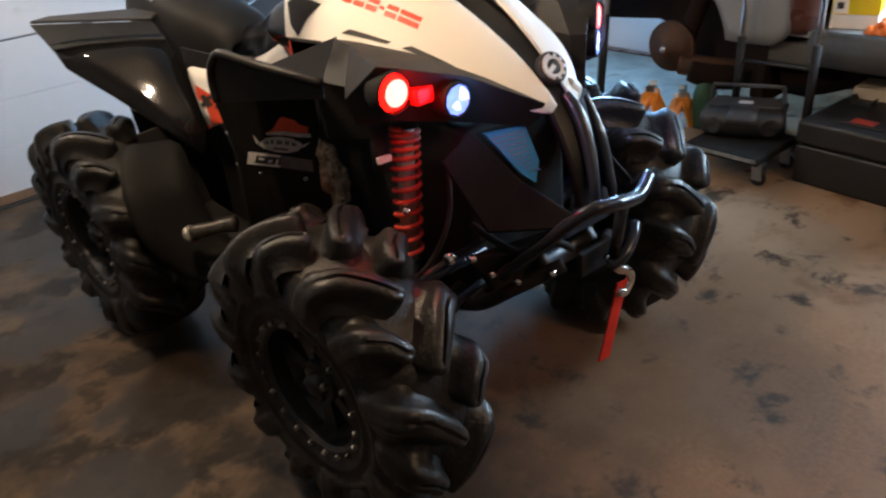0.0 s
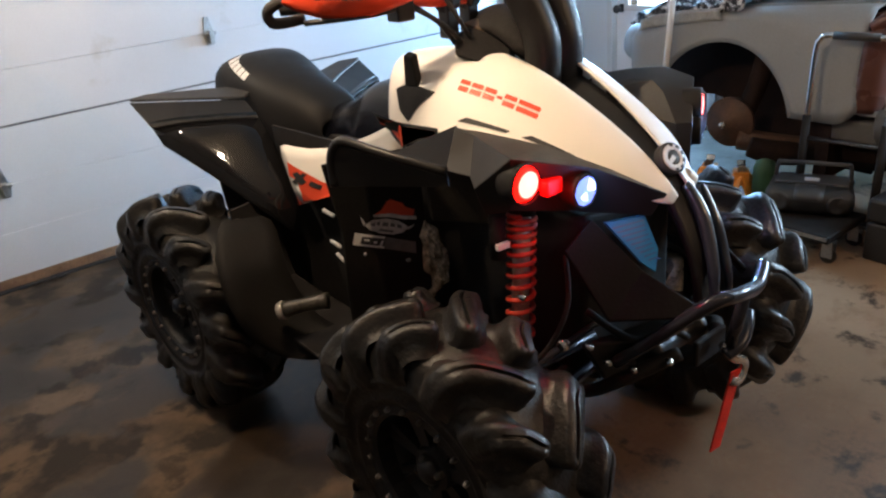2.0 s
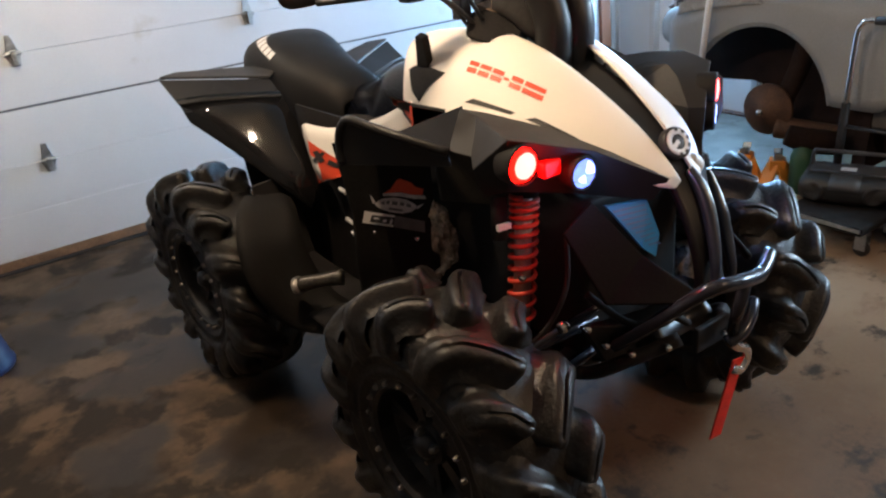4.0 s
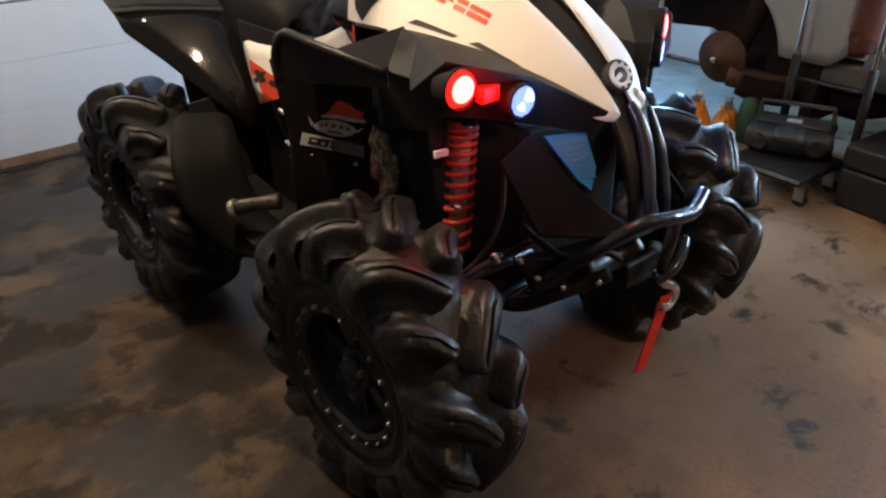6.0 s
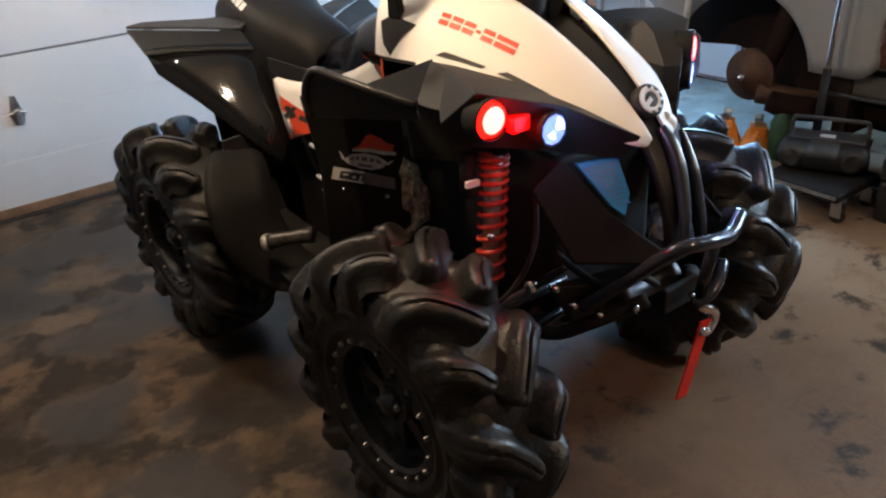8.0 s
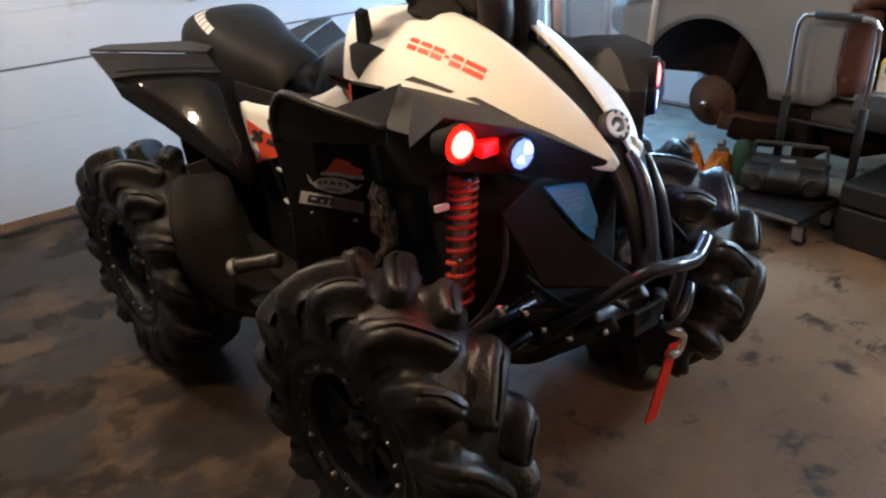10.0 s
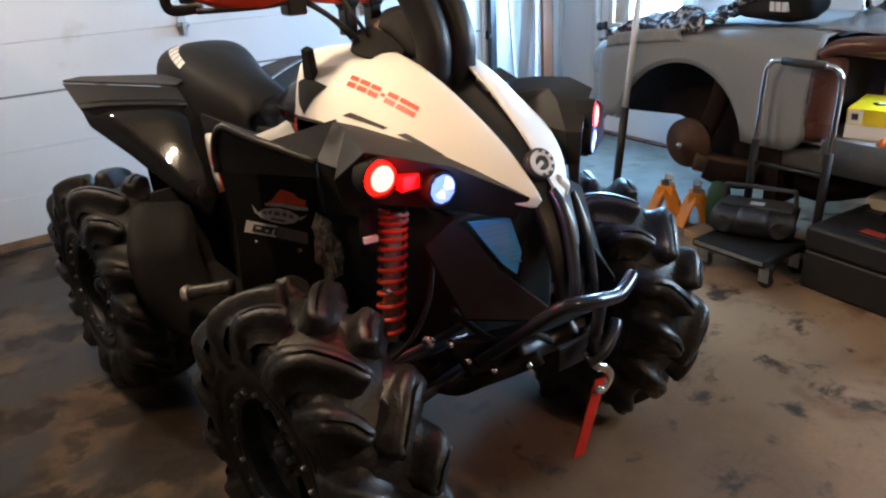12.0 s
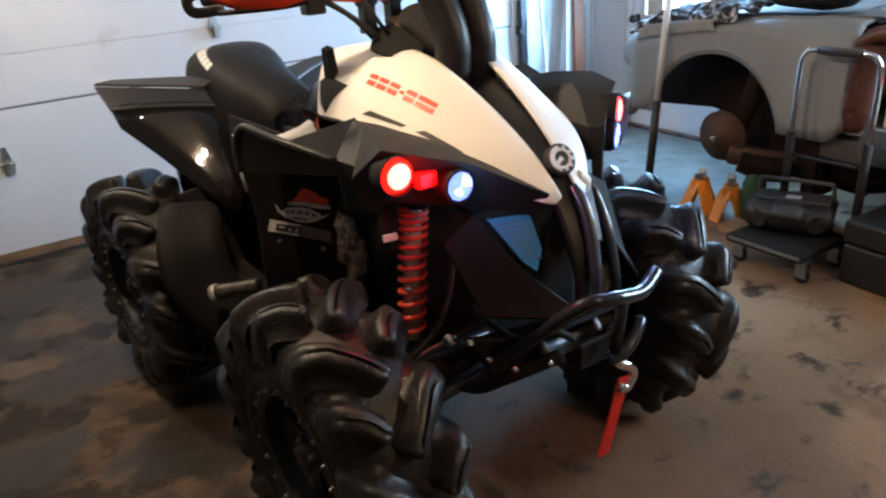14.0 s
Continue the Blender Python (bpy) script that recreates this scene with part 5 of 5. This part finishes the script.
part("front_wing", fender_mesh(), PRIMER, car, "grey primer front wing", thick=0.012)
part("arch_lip", tubes(([(CX - 0.012, 0.175 + (0.415 if math.cos(a) > 0 else 0.365) * math.cos(a), 0.40 + 0.415 * math.sin(a)) for a in np.linspace(0.17, math.pi - 0.2, 24)], 0.012), steps=1), PRIMER, car)
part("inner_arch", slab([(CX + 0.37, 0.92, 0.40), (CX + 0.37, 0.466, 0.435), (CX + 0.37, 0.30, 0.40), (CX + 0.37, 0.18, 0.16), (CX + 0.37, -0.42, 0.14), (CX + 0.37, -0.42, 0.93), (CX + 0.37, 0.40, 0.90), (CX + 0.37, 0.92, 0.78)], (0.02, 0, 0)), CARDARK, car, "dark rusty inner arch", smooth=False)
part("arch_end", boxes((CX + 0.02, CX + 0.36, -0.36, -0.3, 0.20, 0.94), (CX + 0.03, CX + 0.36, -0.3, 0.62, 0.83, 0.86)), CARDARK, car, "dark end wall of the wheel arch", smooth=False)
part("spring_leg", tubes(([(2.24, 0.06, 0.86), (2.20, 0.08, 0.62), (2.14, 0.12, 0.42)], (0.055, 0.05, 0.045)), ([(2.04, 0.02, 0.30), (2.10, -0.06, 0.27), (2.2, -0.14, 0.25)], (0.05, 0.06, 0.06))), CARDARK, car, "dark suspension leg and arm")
# Dark sheet across the car, standing in for the shade inside it.
part("firewall", boxes((CX + 0.02, CX + 0.88, -0.46, -0.44, 0.53, 0.95)), CARDARK, car, "dark sheet added for the shade inside the door opening", smooth=False)
part("nose_cap", lathe(bmesh.new(), [(0.0, 0.12), (0.09, 0.10), (0.13, 0.0)], along((CX + 0.14, 0.74, 0.74), (0, 1, 0)), 20), PRIMER, car)
part("bonnet_ledge", net([[(x, y, wing_top(y) - 0.002) for x in (CX + 0.10, CX + 0.5, CX + 1.0)] for y in (-0.45, -0.2, 0.0, 0.18, 0.40, 0.60, 0.70, 0.80)]), PRIMER, car, "grey primer bonnet edge", thick=0.02)
part("sill", net([[(CX - 0.0, y, 0.56), (CX - 0.03, y, 0.54), (CX - 0.036, y, 0.50), (CX - 0.02, y, 0.455), (CX + 0.03, y, 0.415), (CX + 0.12, y, 0.39)] for y in (-0.565, -1.2, -2.2)]), SILLGREY, car, "dark grey primer door sill", thick=0.01)
part("lower_sill", boxes((CX + 0.03, CX + 0.10, -0.58, -0.30, 0.39, 0.50)), SILLGREY, car, "dark lower sill behind the wing", smooth=False, bevel=0.02)
part("floor_pan", boxes((CX + 0.0, CX + 0.9, -2.2, -0.40, 0.53, 0.555)), PRIMER, car, smooth=False)
# Added lump that keeps the door's light off the floor under the car.
part("gearbox", net([[(2.38 + w * math.cos(a), y, 0.34 + h * math.sin(a)) for a in np.linspace(0, 2 * math.pi, 13)] for y, w, h in ((-0.28, 0.02, 0.02), (-0.29, 0.20, 0.17), (-0.50, 0.19, 0.16), (-0.62, 0.12, 0.11), (-0.95, 0.09, 0.09), (-1.0, 0.02, 0.02))]), CARDARK, car, "dark lump added under the car to block light", smooth=False)
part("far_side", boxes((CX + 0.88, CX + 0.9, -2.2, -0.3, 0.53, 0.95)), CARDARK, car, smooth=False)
part("door_pillar", net([[(CX - 0.012 - b, y0, z), (CX - 0.018 - b, y0 - 0.045, z), (CX + 0.005 - b, y0 - 0.085, z), (CX + 0.05, y0 - 0.10, z)] for z, y0, b in ((0.545, -0.455, 0.0), (0.60, -0.462, 0.006), (0.72, -0.468, 0.010), (0.82, -0.470, 0.006), (0.90, -0.478, 0.0))]), BROWNPAINT, car, "old glossy brown door pillar", sub=1, thick=0.01)
part("cowl_edge", tubes(([(CX - 0.005, -0.49, 0.90), (CX + 0.01, -0.56, 0.945), (CX + 0.05, -0.70, 0.958), (CX + 0.12, -0.90, 0.968)], (0.026, 0.032, 0.035, 0.03))), BROWNPAINT, car, "old brown painted cowl edge")
part("dash_top", boxes((CX + 0.05, CX + 0.88, -0.80, -0.46, 0.90, 0.955)), BROWNPAINT, car, "brown dash top", smooth=False, bevel=0.02)
part("far_wing", boxes((CX + 0.98, CX + 1.0, -0.45, 0.78, 0.4, 0.82)), PRIMER, car, smooth=False)
part("front_bumper_lip", tubes(([(CX + 0.02, 0.74, 0.46), (CX + 0.06, 0.80, 0.47), (CX + 0.3, 0.84, 0.47)], 0.05), sides=14), PRIMER, car, "grey primer lower valance")
part("brake_disc", lathe(bmesh.new(), [(0, 0.03), (0.03, 0.03), (0.035, 0.0), (0.07, 0.0), (0.075, -0.03), (0.126, -0.03), (0.126, -0.055), (0, -0.055)], along((2.05, 0.165, 0.392), (-1, -0.05, 0)), 40), RUST, car, "rusty bare brake disc")
part("hub_nut", lathe(bmesh.new(), [(0, 0.05), (0.014, 0.048), (0.018, 0.03)], along((2.05, 0.165, 0.392), (-1, -0.05, 0)), 12), STEEL, car)
part("lower_arm", tubes(([(2.10, 0.12, 0.31), (2.16, -0.02, 0.29), (2.24, -0.14, 0.27)], 0.055)), RUST, car, "brown rusty suspension arm")


# ---------------------------------------------------------------- things along the car
def jack_stand(at, turn, material, label, h=0.27):
    js = thing("jack_stand", label, "jack stand", at, turn, "jack stands under the car")
    for k in range(4):
        a = radians(45 + 90 * k)
        c, s_ = math.cos(a), math.sin(a)
        t_ = Vector((-s_, c, 0))
        lo, hi = Vector((0.105 * c, 0.105 * s_, 0.001)), Vector((0.034 * c, 0.034 * s_, h * 0.8))
        part("leg", slab([lo - t_ * 0.034, lo + t_ * 0.034, hi + t_ * 0.036, hi - t_ * 0.036], (-0.012 * c, -0.012 * s_, 0.0)), material, js, smooth=False, bevel=0.003)
    part("collar", boxes((-0.038, 0.038, -0.038, 0.038, h * 0.52, h * 0.90)), material, js, smooth=False, bevel=0.004)
    part("post", tubes(([(0, 0, h * 0.5), (0, 0, h * 0.97)], 0.016), sides=8), STEEL, js)
    part("saddle", slab([(-0.05, -0.02, h + 0.02), (-0.035, -0.02, h), (0.035, -0.02, h), (0.05, -0.02, h + 0.02), (0.03, -0.02, h - 0.03), (-0.03, -0.02, h - 0.03)], (0, 0.04, 0)), STEEL if material is STANDORANGE else material, js, smooth=False)
    return js


jack_stand((2.02, 0.225, 0), 25, STANDORANGE, "orange-yellow steel jack stand with a bare steel head", 0.19)
jack_stand((2.035, 0.05, 0), 35, STANDORANGE, "orange-yellow steel jack stand with a bare steel head", 0.19)


def platform_truck():
    """A small flat trolley with castors and a fold-up chrome handle."""
    t = thing("platform_truck", "small black platform trolley with a chrome push handle", "trolley", (1.70, -0.425, 0), 0)
    part("deck", boxes((-0.12, 0.22, -0.195, 0.155, 0.105, 0.14)), DEEPBLACK, t, smooth=False, bevel=0.008)
    part("deck_edge", boxes((-0.126, -0.121, -0.19, 0.14, 0.122, 0.137)), GALV, t, "bare metal front edge", smooth=False)
    for x in (-0.06, 0.17):
        for y in (-0.175, 0.12):
            c = part("castor", boxes((x - 0.02, x - 0.014, y - 0.022, y + 0.022, 0.03, 0.1), (x + 0.014, x + 0.02, y - 0.022, y + 0.022, 0.03, 0.1), (x - 0.02, x + 0.02, y - 0.022, y + 0.022, 0.095, 0.106)), GALV, t, smooth=False)
            part("castor_wheel", lathe(bmesh.new(), [(0, -0.011), (0.028, -0.011), (0.034, -0.006), (0.034, 0.006), (0.028, 0.011), (0, 0.011)], along((x, y, 0.034), (1, 0, 0)), 20), MATTE, c)
    for y in (-0.225, 0.106):
        part("handle_post", tubes(([(0.19, y, 0.10), (0.20, y, 0.54)], 0.018)), DEEPBLACK, t, "black lower handle post")
    part("cross_bar", tubes(([(0.198, -0.22, 0.44), (0.198, 0.10, 0.44)], 0.008)), BLACKPAINT, t)
    part("post_socket", boxes((0.15, 0.21, -0.24, 0.12, 0.09, 0.106)), BLACKPAINT, t, smooth=False, bevel=0.003)
    part("handle_hoop", tubes(([(0.20, -0.225, 0.50), (0.21, -0.222, 0.80), (0.21, -0.205, 0.865), (0.21, -0.16, 0.885), (0.21, 0.045, 0.885), (0.21, 0.09, 0.865), (0.21, 0.106, 0.80), (0.20, 0.106, 0.50)], 0.012)), CHROME, t, "chrome upper hoop")
    part("grip", tubes(([(0.21, -0.15, 0.885), (0.21, 0.035, 0.885)], 0.017)), MATTE, t, "black foam grip")
    return t


platform_truck()


def radio():
    r = thing("portable_radio", "grey portable radio with a carry handle, on the trolley", "radio", (1.845, -0.40, 0.14), 22)
    def front(y, out):
        """The bowed front of the shell."""
        return -0.085 - out - 0.035 * math.cos(y / 0.19 * 1.5)
    ys = np.linspace(-0.18, 0.18, 13)
    rows = [[(front(y, o) if o is not None else back, y * f, z) for y in ys] for z, f, o, back in ((0.004, 0.86, -0.02, 0), (0.03, 0.97, 0.0, 0), (0.065, 1.0, 0.006, 0), (0.10, 0.98, 0.0, 0), (0.12, 0.93, -0.035, 0), (0.125, 0.9, None, 0.03), (0.11, 0.93, None, 0.095), (0.004, 0.86, None, 0.095))]
    part("shell", net(rows), RADIODARK, r, "dark bowed radio shell", thick=0.008)
    for s in (-1, 1):
        part("side_cap", net([[(x, s * 0.155, z) for z in (0.004, 0.06, 0.12)] for x in (-0.07, 0.0, 0.095)]), RADIODARK, r, thick=0.012)
    part("face", net([[(front(y, o) - 0.004 if o is not None else back, y, z) for y in (-0.06, -0.03, 0, 0.03, 0.06)] for z, o, back in ((0.075, 0.008, 0), (0.10, 0.002, 0), (0.122, -0.033, 0), (0.129, None, 0.03))]), RADIOGREY, r, "lighter grey control face", thick=0.004)
    part("top_plate", boxes((-0.045, 0.08, -0.15, 0.15, 0.122, 0.132)), RADIOGREY, r, "lighter grey top with controls", smooth=False, bevel=0.004)
    part("display", boxes((-0.02, 0.02, -0.03, 0.03, 0.1325, 0.1345)), LIGHTGREY, r, "pale display strip", smooth=False)
    for y in (-0.115, 0.115):
        part("speaker", lathe(bmesh.new(), [(0, 0.002), (0.03, 0.004), (0.040, 0.008), (0.044, -0.004)], along((front(y, 0.002), y, 0.06), (-1, 0.8 * y / 0.19, 0.05)), 24), BLACKPAINT, r, "black speaker cone")
    part("handle", tubes(([(0.04, -0.15, 0.12), (0.03, -0.145, 0.19), (0.025, -0.11, 0.20), (0.025, 0.11, 0.20), (0.03, 0.145, 0.19), (0.04, 0.15, 0.12)], 0.009)), RADIOGREY, r)
    return r


radio()


def tool_case():
    c = thing("tool_case", "black plastic tool case with a red label, on the floor", "tool case", (1.95, -0.91, 0), -3)
    part("tub", boxes((-0.2, 0.2, -0.22, 0.22, 0.0, 0.17)), CASEBLACK, c, smooth=False, bevel=0.014)
    part("lid", boxes((-0.205, 0.205, -0.225, 0.225, 0.174, 0.275)), CASEBLACK, c, smooth=False, bevel=0.018)
    part("handle_recess", boxes((-0.15, -0.05, -0.09, 0.09, 0.276, 0.283)), CASEBLACK, c, smooth=False, bevel=0.003)
    part("label", boxes((-0.135, -0.085, -0.045, 0.045, 0.284, 0.2865)), DULLRED, c, "small red label", smooth=False)
    return c


tool_case()


def carton(at, turn, sx, sy, sz, material, label, group=""):
    c = thing("carton", label, "box", at, turn, group)
    part("body", boxes((-sx / 2, sx / 2, -sy / 2, sy / 2, 0, sz)), material, c, smooth=False, bevel=0.002)
    return c


carton((2.30, -0.633, 0.556), 14, 0.32, 0.18, 0.058, WHITECARD, "white cardboard parts box under the yellow one")
yb = carton((2.30, -0.633, 0.615), 14, 0.32, 0.18, 0.069, YELLOWCARD, "yellow cardboard parts box with a dark round mark")
part("round_mark", lathe(bmesh.new(), [(0, 0.0015), (0.032, 0.0015), (0.032, 0.0)], pose(-0.03, -0.01, 0.0692), 24), DECALDARK, yb, "dark round printed mark")
part("end_print", boxes((-0.1615, -0.1603, 0.028, 0.085, 0.004, 0.064)), WHITECARD, yb, "white printed corner", smooth=False)
part("end_mark", boxes((-0.1625, -0.1616, 0.045, 0.07, 0.022, 0.048)), DECALDARK, yb, smooth=False)
part("side_print", boxes((-0.06, 0.02, -0.0915, -0.0903, 0.012, 0.056)), WHITECARD, yb, "pale printed side label", smooth=False)
part("mark_glint", boxes((-0.035, -0.008, -0.024, 0.004, 0.0708, 0.0716)), LIGHTGREY, yb, "pale middle of the round mark", smooth=False)
carton((2.53, -0.655, 0.556), -6, 0.06, 0.215, 0.262, AMBERCARD, "amber cardboard box standing on edge")


def crumple(name, x0, x1, y0, y1, z, h, material, label, category, seed, n=26, edge=0.25, ground=None, hang=0.0):
    """A heaped cloth: a sheet with folds, thin at its rim."""
    bm = bmesh.new()
    rows = []
    for i in range(n + 1):
        row = []
        for j in range(n + 1):
            u, v = i / n, j / n
            rim = min(1.0, min(u, 1 - u, v, 1 - v) / edge)
            f = 0.55 + 0.9 * noise.noise(Vector((u * 3.2 + seed, v * 3.2, seed))) + 0.35 * noise.noise(Vector((u * 9, v * 9 + seed, seed)))
            wob = 0.04 * noise.noise(Vector((u * 4, v * 4, seed + 5)))
            y = y0 + (y1 - y0) * v + wob
            low = ground(y) if ground else z
            fall = hang * max(0.0, 1 - u / 0.16)
            row.append((x0 + (x1 - x0) * max(u, 0.16 if hang else 0.0) + wob * (0.2 if fall else 1), y, low - fall + 0.008 + h * max(0.04, f) * (rim if not hang else min(1.0, rim + 0.5)) ** 0.6))
        rows.append(row)
    return tagged(link(name, net(rows), material, thick=0.004), label, category)


crumple("patterned_cloth", 1.955, 2.42, 0.10, 0.74, 0.0, 0.095, CLOTHDARK, "heaped black and white patterned cloth on the car wing", "cloth", 3.0, ground=wing_top, hang=0.045)
crumple("grey_rag", 1.945, 2.30, 0.19, 0.68, 0.0, 0.010, CLOTHGREY, "thin grey cloth spread on the car wing", "cloth", 8.0, ground=lambda y: wing_top(y) - 0.002, hang=0.058)
crumple("grey_cover", 2.14, 2.7, -0.80, -0.38, 0.985, 0.11, CLOTHBLUE, "blue-grey cloth draped over the cowl", "cloth", 12.0)
crumple("white_rag", 2.14, 2.34, -0.95, -0.785, 0.556, 0.085, CLOTHWHITE, "crumpled white rag on the door sill", "cloth", 5.0)
crumple("orange_bag", 2.06, 2.18, -0.87, -0.755, 0.556, 0.05, ORANGECLOTH, "crumpled orange plastic bag on the door sill", "bag", 7.0)


def gear_bag():
    b = thing("gear_bag", "black padded gear bag with white lettering bars, on the car", "bag", (2.30, -0.10, 0.985), 0)
    bm = bmesh.new()
    bmesh.ops.create_icosphere(bm, subdivisions=4, radius=1.0)
    for v in bm.verts:
        c = v.co.copy()
        k = 1 + 0.16 * noise.noise(c * 1.6 + Vector((9, 2, 4)))
        v.co = Vector((0.11 * math.copysign(abs(c.x) ** 0.7, c.x) * k, 0.21 * math.copysign(abs(c.y) ** 0.75, c.y) * k, 0.088 + 0.086 * math.copysign(abs(c.z) ** 0.7, c.z) * k))
    part("body", bm, SEATVINYL, b)
    for k, y in enumerate((-0.115, -0.085, -0.055)):
        part("lettering_bar", slab([(-0.115, y, 0.06), (-0.115, y + 0.022, 0.06), (-0.113, y + 0.028, 0.10), (-0.113, y + 0.006, 0.10)], (0.03, 0, 0)), LIGHTGREY, b, "white lettering bar", smooth=False)
    part("strap", tubes(([(-0.08, 0.20, 0.06), (-0.12, 0.1, 0.10), (-0.12, -0.02, 0.13), (-0.08, -0.1, 0.135)], 0.008), flat=2.0), CLOTHDARK, b)
    return b


gear_bag()
tagged(link("lamp_bowl", lathe(bmesh.new(), [(0, 0.16), (0.06, 0.15), (0.11, 0.11), (0.13, 0.04), (0.135, 0.0), (0.12, 0.0), (0.115, 0.04), (0, 0.13)], pose(2.42, -0.60, 1.07, 0, -40, 0) @ Matrix.Scale(1.15, 4), 36), CHROME), "shiny chrome bowl lying on the grey cloth", "bowl")
tagged(link("dash_panel", slab([(2.30, -0.66, 0.886), (2.62, -0.90, 0.886), (2.86, -1.05, 0.886), (2.86, -0.60, 0.886)], (0, 0, 0.012)), mat("blue_tinted_sheet", (0.30, 0.44, 0.56), 0.2, var=0.08), smooth=False, bevel=0.002), "pale blue sheet under the brown dash", "sheet")
carton((2.58, -0.92, 0.556), 10, 0.12, 0.10, 0.12, WHITECARD, "small white carton among the clutter in the car")
tagged(link("brown_tin", lathe(bmesh.new(), [(0, 0), (0.036, 0), (0.038, 0.004), (0.038, 0.076), (0.040, 0.08), (0.034, 0.082), (0, 0.078)], pose(2.58, -0.90, 0.677), 24), RUST), "small brown tin on the white carton", "tin")
tagged(link("pale_jug", lathe(bmesh.new(), [(0, 0), (0.05, 0), (0.055, 0.02), (0.055, 0.15), (0.03, 0.19), (0.018, 0.20), (0.018, 0.225), (0, 0.225)], pose(2.52, -1.06, 0.556), 24), CLOTHWHITE), "pale plastic jug in the stripped car", "jug")


def work_stand():
    st = thing("work_stand", "black folding work stand with splayed legs", "stand", (1.86, -1.32, 0), 0)
    for a, b in (((-0.383, 0.11, 0.012), (-0.05, 0.03, 0.36)), ((0.2, 0.16, 0.012), (0.03, 0.03, 0.36)), ((-0.1, -0.34, 0.012), (-0.02, -0.05, 0.36)), ((0.25, -0.3, 0.012), (0.04, -0.05, 0.36))):
        part("leg", tubes(([a, b], (0.02, 0.016)), sides=6, steps=1), BLACKPAINT, st)
    part("shelf", boxes((-0.13, 0.13, -0.15, 0.13, 0.36, 0.385)), BLACKPAINT, st, smooth=False, bevel=0.004)
    for x in (-0.1, 0.1):
        part("upright", boxes((x - 0.012, x + 0.012, 0.08, 0.11, 0.385, 0.69)), BLACKPAINT, st, smooth=False)
    part("top", boxes((-0.16, 0.18, -0.2, 0.2, 0.69, 0.712)), BLACKPAINT, st, smooth=False, bevel=0.004)
    return st


work_stand()
tagged(link("parts_tray", lathe(bmesh.new(), [(0, 0.0), (0.11, 0.0), (0.145, 0.03), (0.15, 0.03), (0.115, -0.004 + 0.008), (0, 0.006)], pose(1.88, -1.22, 0.713), 36), ORANGE_METAL), "round orange-red parts tray on the stand", "tray")


def wire_frame():
    f = thing("metal_frame", "small grey metal frame standing on the tray stand", "frame", (1.95, -1.42, 0.712), 10)
    for d in ((-0.01, 0.01, -0.1, -0.085, 0, 0.2), (-0.01, 0.01, 0.085, 0.1, 0, 0.2), (-0.01, 0.01, -0.085, 0.085, 0, 0.015), (-0.01, 0.01, -0.085, 0.085, 0.185, 0.2)):
        part("bar", boxes(d), GALV, f, smooth=False, bevel=0.002)
    return f


wire_frame()
carton((2.23, -0.855, 0), 3, 0.2, 0.265, 0.322, CREAMCARD, "cream cardboard box on the floor under the car")
jack_stand((2.07, -0.80, 0), 80, BLACKPAINT, "black jack stand with a forked head, by the car sill", 0.287)
jack_stand((2.07, -0.955, 0), 80, BLACKPAINT, "black jack stand with a forked head, by the car sill", 0.287)
tagged(link("bucket", lathe(bmesh.new(), [(0, 0), (0.10, 0), (0.125, 0.27), (0.135, 0.275), (0.135, 0.285), (0.12, 0.285), (0.095, 0.02), (0, 0.02)], pose(2.22, -1.22, 0), 32), mat("beige_plastic", (0.45, 0.40, 0.32), 0.5)), "beige plastic bucket on the floor", "bucket")
tagged(link("gas_bottle", lathe(bmesh.new(), [(0, 0), (0.05, 0), (0.055, 0.02), (0.055, 0.2), (0.04, 0.24), (0.015, 0.26), (0.015, 0.29), (0, 0.29)], pose(2.06, -0.06, 0), 24), GREENPAINT), "dark green bottle standing by the jack stands", "bottle")
tagged(link("wood_block", boxes((1.86, 2.00, -0.20, -0.02, 0.0, 0.03)), TANBOARD, smooth=False, bevel=0.003), "flat piece of pine board on the floor", "board")
tagged(link("floor_bin", lathe(bmesh.new(), [(0, 0), (0.135, 0), (0.14, 0.012), (0.132, 0.03), (0.10, 0.20), (0.085, 0.24), (0.078, 0.245), (0.07, 0.235), (0, 0.23)], pose(-1.484, 1.144, 0), 28), BLUEPLASTIC), "dark blue plastic tub on the floor by the garage door", "tub")
pole = tagged(link("pole", tubes(([(1.95, 0.515, 0.0), (1.95, 0.475, 0.55)], 0.022)), BLACKPAINT), "black and pale grey pole standing by the car", "pole")
part("upper_tube", tubes(([(1.95, 0.475, 0.552), (1.95, 0.42, 1.15)], 0.016)), LIGHTGREY, pole, "pale grey upper tube")
